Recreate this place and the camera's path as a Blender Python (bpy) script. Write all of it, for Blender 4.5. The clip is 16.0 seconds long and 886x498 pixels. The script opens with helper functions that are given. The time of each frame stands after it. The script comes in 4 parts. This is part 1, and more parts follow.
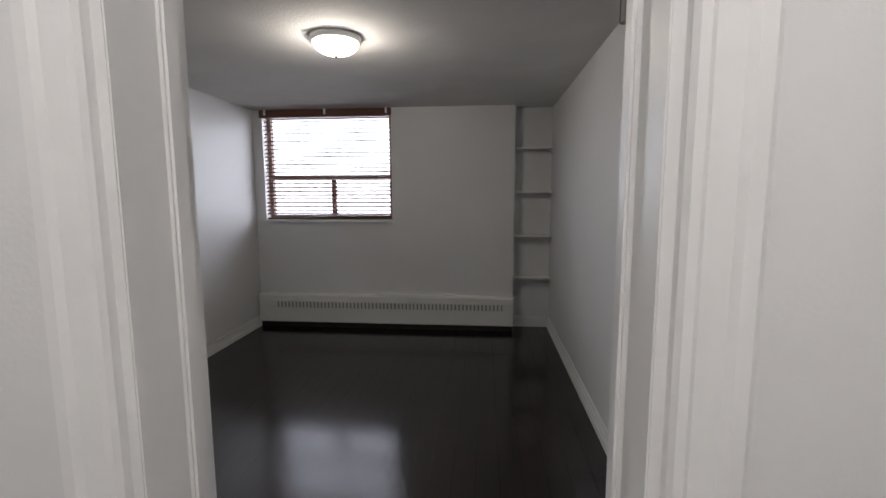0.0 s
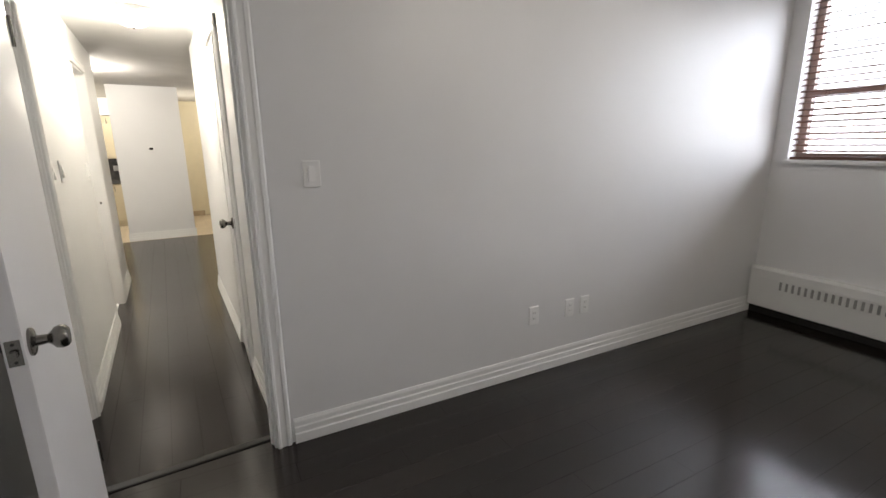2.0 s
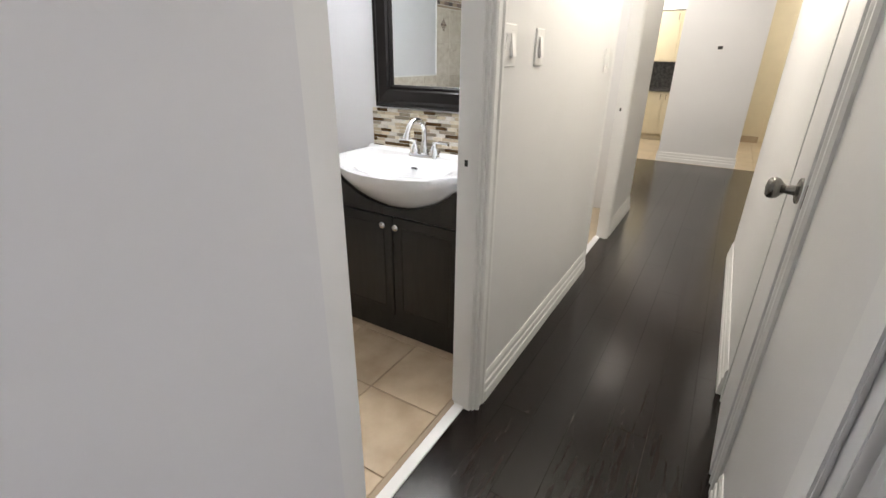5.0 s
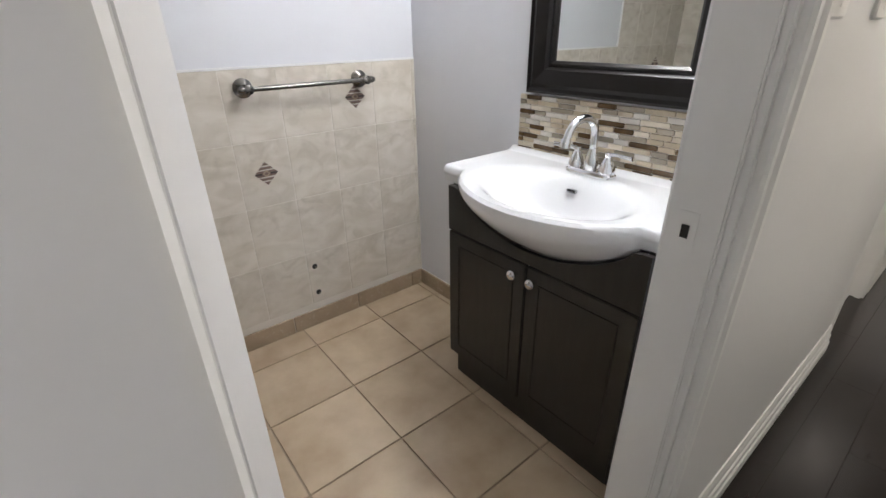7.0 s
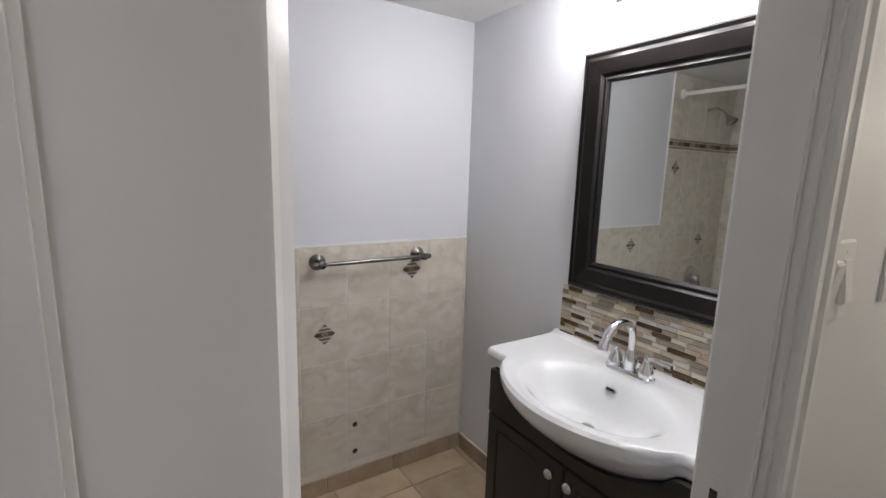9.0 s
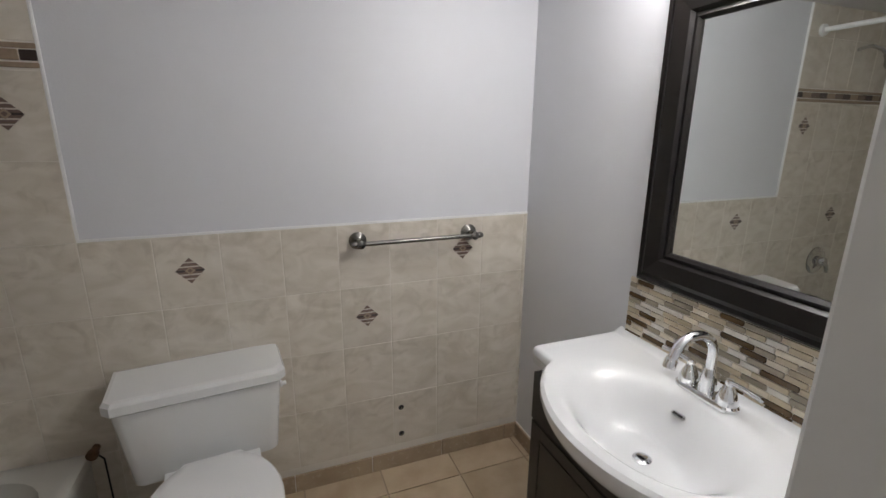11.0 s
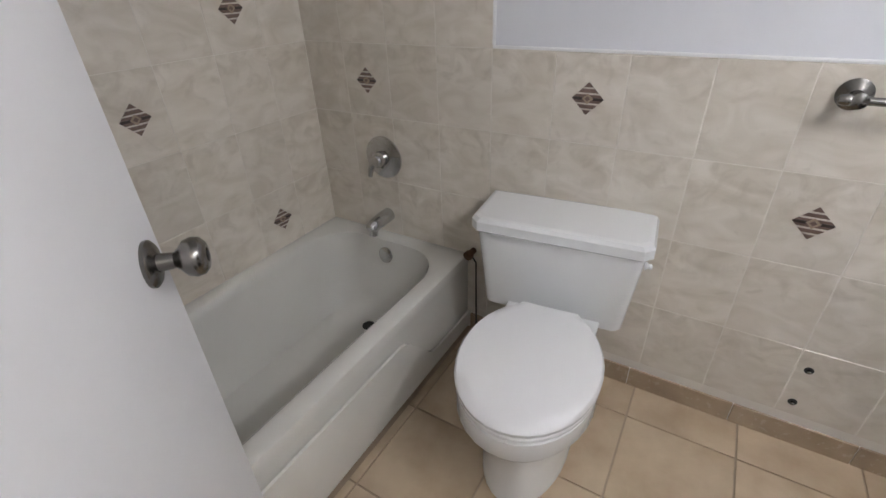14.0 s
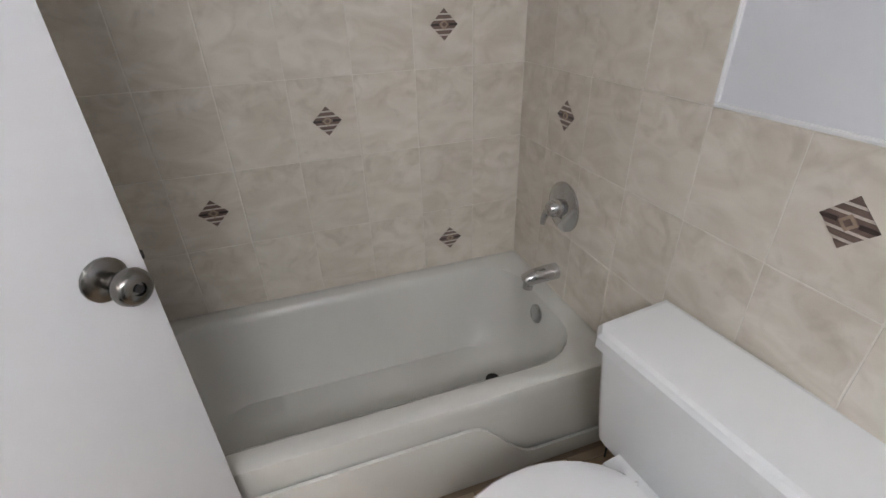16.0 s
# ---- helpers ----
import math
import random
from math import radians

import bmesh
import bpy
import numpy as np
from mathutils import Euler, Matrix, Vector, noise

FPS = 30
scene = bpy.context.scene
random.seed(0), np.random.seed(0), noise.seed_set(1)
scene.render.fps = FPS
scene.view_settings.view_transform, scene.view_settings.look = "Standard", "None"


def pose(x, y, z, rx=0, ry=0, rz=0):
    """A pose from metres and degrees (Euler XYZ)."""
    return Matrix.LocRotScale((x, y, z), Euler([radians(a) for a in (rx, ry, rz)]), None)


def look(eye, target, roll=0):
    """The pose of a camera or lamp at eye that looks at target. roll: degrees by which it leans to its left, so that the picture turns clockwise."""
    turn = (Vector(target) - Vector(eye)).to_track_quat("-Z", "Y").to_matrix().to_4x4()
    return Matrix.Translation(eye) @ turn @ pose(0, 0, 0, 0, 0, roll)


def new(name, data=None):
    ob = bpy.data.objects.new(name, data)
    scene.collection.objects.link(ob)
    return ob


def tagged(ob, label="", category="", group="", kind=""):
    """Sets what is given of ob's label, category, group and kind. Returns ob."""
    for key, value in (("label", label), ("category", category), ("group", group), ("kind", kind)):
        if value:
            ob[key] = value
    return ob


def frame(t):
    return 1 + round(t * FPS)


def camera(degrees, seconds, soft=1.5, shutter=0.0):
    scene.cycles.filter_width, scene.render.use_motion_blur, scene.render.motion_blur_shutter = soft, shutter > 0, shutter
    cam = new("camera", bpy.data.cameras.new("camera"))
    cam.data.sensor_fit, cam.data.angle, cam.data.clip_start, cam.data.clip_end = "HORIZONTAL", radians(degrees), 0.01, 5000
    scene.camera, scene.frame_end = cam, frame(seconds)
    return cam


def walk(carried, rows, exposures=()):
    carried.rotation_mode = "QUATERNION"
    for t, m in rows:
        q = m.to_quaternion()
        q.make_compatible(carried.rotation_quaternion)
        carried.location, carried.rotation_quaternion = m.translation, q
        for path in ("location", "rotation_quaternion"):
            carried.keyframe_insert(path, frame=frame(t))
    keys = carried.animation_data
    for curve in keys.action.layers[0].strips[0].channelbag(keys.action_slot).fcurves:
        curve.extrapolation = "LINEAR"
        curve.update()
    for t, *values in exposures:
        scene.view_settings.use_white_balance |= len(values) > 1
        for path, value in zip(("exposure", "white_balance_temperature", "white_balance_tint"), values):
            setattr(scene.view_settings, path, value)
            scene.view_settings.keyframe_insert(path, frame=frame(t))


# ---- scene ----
cam = camera(89.0, 16.0)
PATH = [
    (0, (2.489, -0.572, 1.506), (2.447, 1.413, 1.267), -0.2),
    (0.5, (2.394, -0.261, 1.443), (2.024, 1.68, 1.132), 0.5),
    (1, (2.258, 0.055, 1.419), (1.658, 1.926, 1.048), 0.1),
    (1.3, (2.191, 0.237, 1.394), (1.302, 1.986, 1.009), -0.1),
    (1.5, (2.151, 0.341, 1.408), (1.012, 1.931, 0.991), -0.1),
    (2, (1.992, 0.47, 1.38), (0.327, 1.48, 0.926), -0.7),
    (2.5, (1.738, 0.526, 1.353), (-0.127, 1.043, 0.847), 1.6),
    (3, (1.48, 0.591, 1.315), (-0.431, 0.642, 0.726), 0.6),
    (3.2, (1.368, 0.606, 1.319), (-0.531, 0.518, 0.698), 0.7),
    (5.3, (0.298, 0.575, 1.214), (-1.235, -0.43, 0.416), 1.0),
    (5.5, (0.206, 0.505, 1.204), (-1.307, -0.521, 0.394), 1.3),
    (6, (0.043, 0.362, 1.183), (-1.358, -0.77, 0.314), 0.6),
    (6.5, (-0.078, 0.264, 1.183), (-1.292, -1.051, 0.29), -1.2),
    (7, (-0.113, 0.186, 1.199), (-1.238, -1.217, 0.326), -0.9),
    (7.5, (-0.171, 0.176, 1.193), (-1.175, -1.346, 0.371), 0.3),
    (8, (-0.173, 0.194, 1.23), (-1.186, -1.374, 0.51), 0.3),
    (8.5, (-0.094, 0.225, 1.332), (-1.151, -1.411, 0.876), 0.9),
    (8.7, (-0.081, 0.226, 1.373), (-1.156, -1.425, 1.028), 1.3),
    (10.8, (-0.276, 0.149, 1.439), (-1.103, -1.627, 1.039), 1.1),
    (11, (-0.32, 0.127, 1.429), (-1.011, -1.68, 0.92), 0.4),
    (11.5, (-0.366, 0.055, 1.349), (-0.903, -1.765, 0.718), 0.8),
    (12, (-0.429, -0.02, 1.332), (-0.675, -1.873, 0.62), 0.9),
    (12.5, (-0.471, -0.042, 1.315), (-0.233, -1.858, 0.512), -0.9),
    (13, (-0.475, -0.062, 1.302), (0.087, -1.75, 0.388), -0.7),
    (13.5, (-0.415, -0.126, 1.302), (0.33, -1.704, 0.325), -2.1),
    (14, (-0.37, -0.211, 1.271), (0.54, -1.664, 0.241), -2.2),
    (14.5, (-0.399, -0.319, 1.261), (0.787, -1.535, 0.205), -4.8),
    (15, (-0.393, -0.448, 1.275), (0.849, -1.613, 0.226), -2.5),
    (15.5, (-0.378, -0.561, 1.272), (0.994, -1.591, 0.243), -2.1),
    (16, (-0.43, -0.725, 1.296), (1.22, -1.273, 0.308), -1.8),
]
EXPOSURES = [(0, 0.6, 6500, 13), (0.5, 1.1, 6300, 14), (1.0, 1.48, 6550, 12), (2.0, 1.5, 6700, 11), (2.5, 1.5, 6450, 7), (3.2, 1.78, 6550, 9), (5.5, 1.5, 6500, 13), (6.0, 1.5, 6450, 13), (7.0, 1.1, 6400, 14), (8.0, 0.98, 6300, 16), (8.5, 0.62, 6400, 16), (11, 0.42, 6700, 14), (11.5, 0.62, 6650, 13), (12, 0.64, 6600, 14), (12.5, 0.70, 6500, 14), (13.5, 1.08, 6300, 16), (14.5, 1.03, 6450, 15), (15, 1.17, 6350, 15), (16, 1.22, 6350, 15)]
walk(cam, [(t, look(eye, target, roll)) for t, eye, target, roll in PATH], EXPOSURES)

# ---- world and large lights ----
world = bpy.data.worlds.new("sky")
scene.world = world
world.use_nodes = True
wn = world.node_tree.nodes
sky = wn.new("ShaderNodeTexSky")
sky.sky_type = "NISHITA"
sky.sun_disc = False
sky.sun_elevation, sky.sun_rotation = radians(38), radians(200)
wn["Background"].inputs["Strength"].default_value = 0.15
world.node_tree.links.new(sky.outputs["Color"], wn["Background"].inputs["Color"])


def lamp(name, kind, place, power, color, size=0.1, target=None):
    data = bpy.data.lights.new(name, kind)
    data.energy, data.color = power, color
    if kind == "AREA":
        data.shape, data.size, data.size_y = "RECTANGLE", size[0], size[1]
    elif kind == "POINT":
        data.shadow_soft_size = size
    ob = new(name, data)
    ob.matrix_world = look(place, target) if target else Matrix.Translation(place)
    return ob


WARM, COOL, SOFT = (1.0, 0.86, 0.66), (0.80, 0.86, 1.0), (1.0, 0.94, 0.86)
lamp("window_daylight", "AREA", (0.8375, 4.80, 1.818), 13.2, (0.88, 0.91, 1.0), (1.44, 1.15), (0.8375, 0.0, 1.818))
lamp("bedroom_bulb", "POINT", (1.69, 2.36, 2.36), 8.5, (1.0, 0.92, 0.80), 0.06)
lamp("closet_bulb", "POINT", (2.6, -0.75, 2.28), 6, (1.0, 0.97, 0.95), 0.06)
lamp("hall_bulb", "POINT", (-1.75, 0.42, 2.15), 10.5, (1.0, 0.94, 0.80), 0.06)
lamp("second_room_bulb", "POINT", (-2.9, -0.8, 2.15), 9, SOFT, 0.06)
lamp("living_bulb", "POINT", (-4.45, -0.25, 2.15), 27, (1.0, 0.94, 0.84), 0.06)
lamp("kitchen_bulb", "POINT", (-7.4, -0.9, 2.15), 22, (1.0, 0.93, 0.78), 0.06)
lamp("entry_bulb", "POINT", (-7.1, 1.7, 2.15), 24, (1.0, 0.93, 0.78), 0.06)
for vy in (-0.75, -0.553, -0.355):
    lamp("vanity_bulb", "POINT", (-1.225, vy, 1.92), 2.2, (0.93, 0.97, 1.0), 0.045)


# ---- materials ----
def material(name, color, rough=0.5, metal=0.0, spread=0.06, scale=6.0, bump=0.0, bump_scale=60.0, second=None, piece=0.0, coat=0.0, stretch=(1, 1, 1), emit=0.0, spec=0.5, warp=0.0):
    m = bpy.data.materials.new(name)
    m.use_nodes = True
    n, l = m.node_tree.nodes, m.node_tree.links
    b = n["Principled BSDF"]
    co = n.new("ShaderNodeTexCoord")
    mp = n.new("ShaderNodeMapping")
    mp.inputs["Scale"].default_value = stretch
    l.new(co.outputs["Object"], mp.inputs["Vector"])
    big = n.new("ShaderNodeTexNoise")
    big.inputs["Scale"].default_value, big.inputs["Detail"].default_value = scale, 6
    big.inputs["Distortion"].default_value = warp
    l.new(mp.outputs["Vector"], big.inputs["Vector"])
    ramp = n.new("ShaderNodeValToRGB")
    lo = second if second else tuple(c * (1 - spread) for c in color)
    hi = tuple(min(1, c * (1 + spread)) for c in color)
    ramp.color_ramp.elements[0].position, ramp.color_ramp.elements[1].position = 0.32, 0.68
    ramp.color_ramp.elements[0].color, ramp.color_ramp.elements[1].color = (*lo, 1), (*hi, 1)
    l.new(big.outputs["Fac"], ramp.inputs["Fac"])
    out = ramp.outputs["Color"]
    if piece:
        info = n.new("ShaderNodeObjectInfo")
        hsv = n.new("ShaderNodeHueSaturation")
        mr = n.new("ShaderNodeMapRange")
        mr.inputs["To Min"].default_value, mr.inputs["To Max"].default_value = 1 - piece, 1 + piece
        l.new(info.outputs["Random"], mr.inputs["Value"])
        l.new(mr.outputs["Result"], hsv.inputs["Value"])
        l.new(out, hsv.inputs["Color"])
        out = hsv.outputs["Color"]
        add = n.new("ShaderNodeVectorMath")
        add.operation = "MULTIPLY_ADD"
        l.new(info.outputs["Random"], add.inputs[0])
        add.inputs[1].default_value = (17, 31, 11)
        l.new(co.outputs["Object"], add.inputs[2])
        l.new(add.outputs["Vector"], mp.inputs["Vector"])
    l.new(out, b.inputs["Base Color"])
    rr = n.new("ShaderNodeMapRange")
    rr.inputs["To Min"].default_value, rr.inputs["To Max"].default_value = max(0, rough - 0.05), min(1, rough + 0.07)
    fine = n.new("ShaderNodeTexNoise")
    fine.inputs["Scale"].default_value, fine.inputs["Detail"].default_value = bump_scale, 4
    l.new(mp.outputs["Vector"], fine.inputs["Vector"])
    l.new(fine.outputs["Fac"], rr.inputs["Value"])
    l.new(rr.outputs["Result"], b.inputs["Roughness"])
    b.inputs["Metallic"].default_value = metal
    b.inputs["Coat Weight"].default_value = coat
    b.inputs["Specular IOR Level"].default_value = spec
    if bump:
        bp = n.new("ShaderNodeBump")
        bp.inputs["Strength"].default_value, bp.inputs["Distance"].default_value = bump, 0.004
        l.new(fine.outputs["Fac"], bp.inputs["Height"])
        l.new(bp.outputs["Normal"], b.inputs["Normal"])
    if emit:
        b.inputs["Emission Color"].default_value = (*color, 1)
        b.inputs["Emission Strength"].default_value = emit
    return m


def veins(m, tan):
    """Cloudy tan veins printed into a glaze, thickest along the upper edge of each tile."""
    n, l = m.node_tree.nodes, m.node_tree.links
    b = n["Principled BSDF"]
    plain = b.inputs["Base Color"].links[0].from_socket
    co = n.new("ShaderNodeTexCoord")
    info = n.new("ShaderNodeObjectInfo")
    shift = n.new("ShaderNodeVectorMath")
    shift.operation = "MULTIPLY_ADD"
    shift.inputs[1].default_value = (9, 23, 5)
    l.new(info.outputs["Random"], shift.inputs[0])
    l.new(co.outputs["Object"], shift.inputs[2])
    cloud = n.new("ShaderNodeTexNoise")
    cloud.inputs["Scale"].default_value, cloud.inputs["Detail"].default_value, cloud.inputs["Distortion"].default_value = 15, 8, 1.2
    l.new(shift.outputs["Vector"], cloud.inputs["Vector"])
    axes = n.new("ShaderNodeSeparateXYZ")
    l.new(co.outputs["Object"], axes.inputs["Vector"])
    edge = n.new("ShaderNodeMapRange")
    edge.inputs["From Min"].default_value, edge.inputs["From Max"].default_value = 0.10, 0.19
    edge.inputs["To Min"].default_value, edge.inputs["To Max"].default_value = -0.06, 0.07
    l.new(axes.outputs["Y"], edge.inputs["Value"])
    total = n.new("ShaderNodeMath")
    l.new(cloud.outputs["Fac"], total.inputs[0])
    l.new(edge.outputs["Result"], total.inputs[1])
    amount = n.new("ShaderNodeMapRange")
    amount.inputs["From Min"].default_value, amount.inputs["From Max"].default_value = 0.53, 0.75
    amount.inputs["To Max"].default_value = 0.34
    l.new(total.outputs["Value"], amount.inputs["Value"])
    mix = n.new("ShaderNodeMixRGB")
    mix.inputs["Color2"].default_value = (*tan, 1)
    l.new(amount.outputs["Result"], mix.inputs["Fac"])
    l.new(plain, mix.inputs["Color1"])
    l.new(mix.outputs["Color"], b.inputs["Base Color"])


PAINT = material("wall_paint", (0.72, 0.72, 0.72), 0.42, spread=0.02, scale=1.6, bump=0.12, bump_scale=160)
BATHPAINT = material("bath_paint", (0.70, 0.71, 0.74), 0.46, spread=0.02, scale=1.6, bump=0.10, bump_scale=160)
CEIL = material("ceiling_paint", (0.70, 0.69, 0.68), 0.85, spread=0.04, scale=3, bump=0.6, bump_scale=70)
TRIM = material("trim_paint", (0.78, 0.78, 0.77), 0.42, spread=0.02, scale=4, bump=0.05, bump_scale=90)
DOORP = material("door_paint", (0.72, 0.72, 0.73), 0.33, spread=0.02, scale=2, bump=0.05, bump_scale=120)
PLANK = material("dark_laminate", (0.015, 0.0105, 0.009), 0.135, spread=0.25, scale=5, bump=0.05, bump_scale=40, piece=0.25, stretch=(9, 1, 1), second=(0.008, 0.0058, 0.005), spec=0.58)
PLANKX = material("dark_laminate_hall", (0.016, 0.0115, 0.010), 0.17, spread=0.25, scale=5, bump=0.05, bump_scale=40, piece=0.25, stretch=(1, 9, 1), second=(0.011, 0.008, 0.007), spec=0.38)
JOINTX = material("hall_floor_joint", (0.10, 0.085, 0.075), 0.6)
SUBFLOOR = material("floor_joint", (0.012, 0.010, 0.009), 0.7)
TILE = material("wall_tile_glaze", (0.71, 0.66, 0.585), 0.16, spread=0.03, scale=7, bump=0.03, bump_scale=30, second=(0.61, 0.555, 0.47), piece=0.03, stretch=(1, 1.8, 1), warp=1.2)
veins(TILE, (0.40, 0.345, 0.27))
GROUT = material("wall_grout", (0.69, 0.65, 0.58), 0.8)
FTILE = material("floor_tile_glaze", (0.56, 0.445, 0.315), 0.22, spread=0.08, scale=7, bump=0.05, bump_scale=40, second=(0.47, 0.36, 0.245), piece=0.06)
FGROUT = material("floor_grout", (0.37, 0.29, 0.21), 0.85)
BASET = material("base_tile_glaze", (0.40, 0.31, 0.215), 0.25, spread=0.08, scale=9, second=(0.34, 0.26, 0.18), piece=0.05)
CERAMIC = material("white_ceramic", (0.78, 0.79, 0.79), 0.07, spread=0.01, scale=2, coat=0.3)
SINKC = material("sink_ceramic", (0.74, 0.75, 0.76), 0.06, spread=0.01, scale=2, coat=0.3)
TUBC = material("tub_enamel", (0.68, 0.67, 0.63), 0.12, spread=0.03, scale=3, coat=0.3)
SEATP = material("seat_plastic", (0.80, 0.80, 0.80), 0.22, spread=0.01, scale=3)
ESPRESSO = material("espresso_wood", (0.016, 0.014, 0.012), 0.32, spread=0.2, scale=9, bump=0.08, bump_scale=60, stretch=(6, 6, 1))
FRAMEW = material("dark_frame_wood", (0.006, 0.0045, 0.004), 0.34, spread=0.1, scale=4, bump=0.0, bump_scale=50, spec=0.35)
CHROME = material("chrome", (0.82, 0.83, 0.84), 0.06, metal=1.0, spread=0.01)
# chrome for the tub fittings, its colour darkened in place of dark reflections
DIMCHROME = material("chrome_dark_reflections", (0.58, 0.58, 0.58), 0.08, metal=1.0, spread=0.04, scale=20)
NICKEL = material("brushed_nickel", (0.22, 0.21, 0.195), 0.22, metal=1.0, spread=0.05, bump=0.03, bump_scale=200)
PLASTIC = material("switch_plastic", (0.80, 0.80, 0.79), 0.3, spread=0.01)
# near-black for dark parts, and for the shade in holes, slots and gaps
DARK = material("dark_parts_and_shade", (0.012, 0.011, 0.010), 0.6)
BLINDW = material("blind_wood", (0.11, 0.045, 0.026), 0.35, spread=0.2, scale=12, stretch=(1, 8, 8))
WINFR = material("window_metal", (0.30, 0.22, 0.19), 0.45, metal=0.2)
HEAT = material("heater_enamel", (0.74, 0.74, 0.72), 0.4, spread=0.02)
SLOT = material("louvre_shade", (0.30, 0.30, 0.29), 0.6)
CREAM = material("cabinet_cream", (0.60, 0.53, 0.38), 0.4, spread=0.03)
GRANITE = material("dark_granite", (0.02, 0.02, 0.02), 0.12, spread=0.6, scale=26, second=(0.10, 0.095, 0.09), bump_scale=90)
ETILE = material("entry_tile", (0.52, 0.43, 0.31), 0.35, spread=0.06, scale=6, piece=0.05)
STOREY = material("tower_concrete", (0.42, 0.40, 0.40), 0.8, spread=0.1, scale=0.4)
TOWERG = material("tower_glass", (0.14, 0.16, 0.19), 0.1, spread=0.1, scale=0.4)
GLOW = material("lamp_glass", (1.0, 0.95, 0.84), 0.4, emit=5.0)
GLOWV = material("vanity_glass", (1.0, 0.98, 0.94), 0.4, emit=5.0)
RUST = material("rusty_metal", (0.16, 0.09, 0.05), 0.7, metal=0.4, spread=0.3, scale=40)
CAULK = material("white_caulk", (0.80, 0.80, 0.80), 0.4, spread=0.02)
MOS = [material("mosaic_" + k, c, r, spread=0.10, scale=22, second=s, piece=0.10) for k, c, r, s in (
    ("sand", (0.56, 0.47, 0.34), 0.35, (0.48, 0.40, 0.28)), ("cream", (0.70, 0.64, 0.53), 0.3, (0.62, 0.55, 0.43)),
    ("grey", (0.34, 0.29, 0.22), 0.4, (0.28, 0.24, 0.18)), ("bronze", (0.12, 0.07, 0.028), 0.14, (0.08, 0.047, 0.018)),
    ("pearl", (0.70, 0.67, 0.62), 0.15, (0.62, 0.58, 0.52)))]
MEDAL = [material("medallion_" + k, c, 0.35, spread=0.1, scale=60) for k, c in (
    ("brown", (0.17, 0.115, 0.095)), ("light", (0.58, 0.52, 0.45)), ("dark", (0.05, 0.035, 0.03)), ("tan", (0.33, 0.25, 0.18)))]
mirror_mat = bpy.data.materials.new("mirror_silver")
mirror_mat.use_nodes = True
_b = mirror_mat.node_tree.nodes["Principled BSDF"]
_b.inputs["Metallic"].default_value, _b.inputs["Roughness"].default_value = 1.0, 0.012
_b.inputs["Base Color"].default_value = (0.86, 0.89, 0.87, 1)
glass_mat = bpy.data.materials.new("window_glass")
glass_mat.use_nodes = True
_b = glass_mat.node_tree.nodes["Principled BSDF"]
_b.inputs["Transmission Weight"].default_value, _b.inputs["Roughness"].default_value, _b.inputs["IOR"].default_value = 1.0, 0.0, 1.05


# ---- mesh helpers ----
def mesh_of(bm, name, mat, smooth=False):
    me = bpy.data.meshes.new(name)
    bmesh.ops.recalc_face_normals(bm, faces=bm.faces)
    bm.to_mesh(me)
    bm.free()
    if smooth:
        for p in me.polygons:
            p.use_smooth = True
        me.set_sharp_from_angle(angle=radians(42))
    me.materials.append(mat)
    return me


def part(name, bm, mat, parent=None, label="", smooth=False):
    ob = new(name, mesh_of(bm, name, mat, smooth))
    if parent:
        ob.parent = parent
    if label:
        ob["label"] = label
    return ob


def empty(name, place, label, category, group="", kind="", turn=0):
    ob = new(name)
    ob.matrix_world = pose(*place, 0, 0, turn)
    return tagged(ob, label, category, group, kind)


def boxes(*spans, bevel=0.0):
    bm = bmesh.new()
    for x0, x1, y0, y1, z0, z1 in spans:
        r = bmesh.ops.create_cube(bm, size=1)
        bmesh.ops.scale(bm, vec=(abs(x1 - x0), abs(y1 - y0), abs(z1 - z0)), verts=r["verts"])
        bmesh.ops.translate(bm, vec=((x0 + x1) / 2, (y0 + y1) / 2, (z0 + z1) / 2), verts=r["verts"])
    if bevel:
        bmesh.ops.bevel(bm, geom=bm.edges[:], offset=bevel, segments=2, affect="EDGES")
    return bm


def loft(rings, cap0=True, cap1=True, closed=True):
    bm = bmesh.new()
    vs = [[bm.verts.new(p) for p in ring] for ring in rings]
    n = len(rings[0])
    for a, b in zip(vs, vs[1:]):
        for i in range(n if closed else n - 1):
            j = (i + 1) % n
            bm.faces.new((a[i], a[j], b[j], b[i]))
    if cap0:
        bm.faces.new(vs[0])
    if cap1:
        bm.faces.new(vs[-1])
    return bm


def lathe(profile, axis=(0, 0, 1), at=(0, 0, 0), n=24):
    """Profile: (radius, height along the axis)."""
    m = Matrix.Translation(at) @ Vector((0, 0, 1)).rotation_difference(Vector(axis)).to_matrix().to_4x4()
    rings = [[m @ Vector((max(r, 0.0004) * math.cos(2 * math.pi * i / n), max(r, 0.0004) * math.sin(2 * math.pi * i / n), h)) for i in range(n)] for r, h in profile]
    return loft(rings)


def tube(points, radius, n=14):
    pts = [Vector(p) for p in points]
    rings = []
    side = None
    for i, p in enumerate(pts):
        d = (pts[min(i + 1, len(pts) - 1)] - pts[max(i - 1, 0)]).normalized()
        if side is None:
            side = d.orthogonal().normalized()
        side = (side - d * side.dot(d)).normalized()
        up = d.cross(side)
        r = radius[i] if isinstance(radius, (list, tuple)) else radius
        rings.append([p + r * (math.cos(2 * math.pi * k / n) * side + math.sin(2 * math.pi * k / n) * up) for k in range(n)])
    return loft(rings)


def extrude(profile, start, u, v, run):
    """A profile of (u, v) pairs swept from start along run."""
    s, u, v, run = Vector(start), Vector(u), Vector(v), Vector(run)
    return loft([[s + a * u + b * v for a, b in profile], [s + run + a * u + b * v for a, b in profile]])


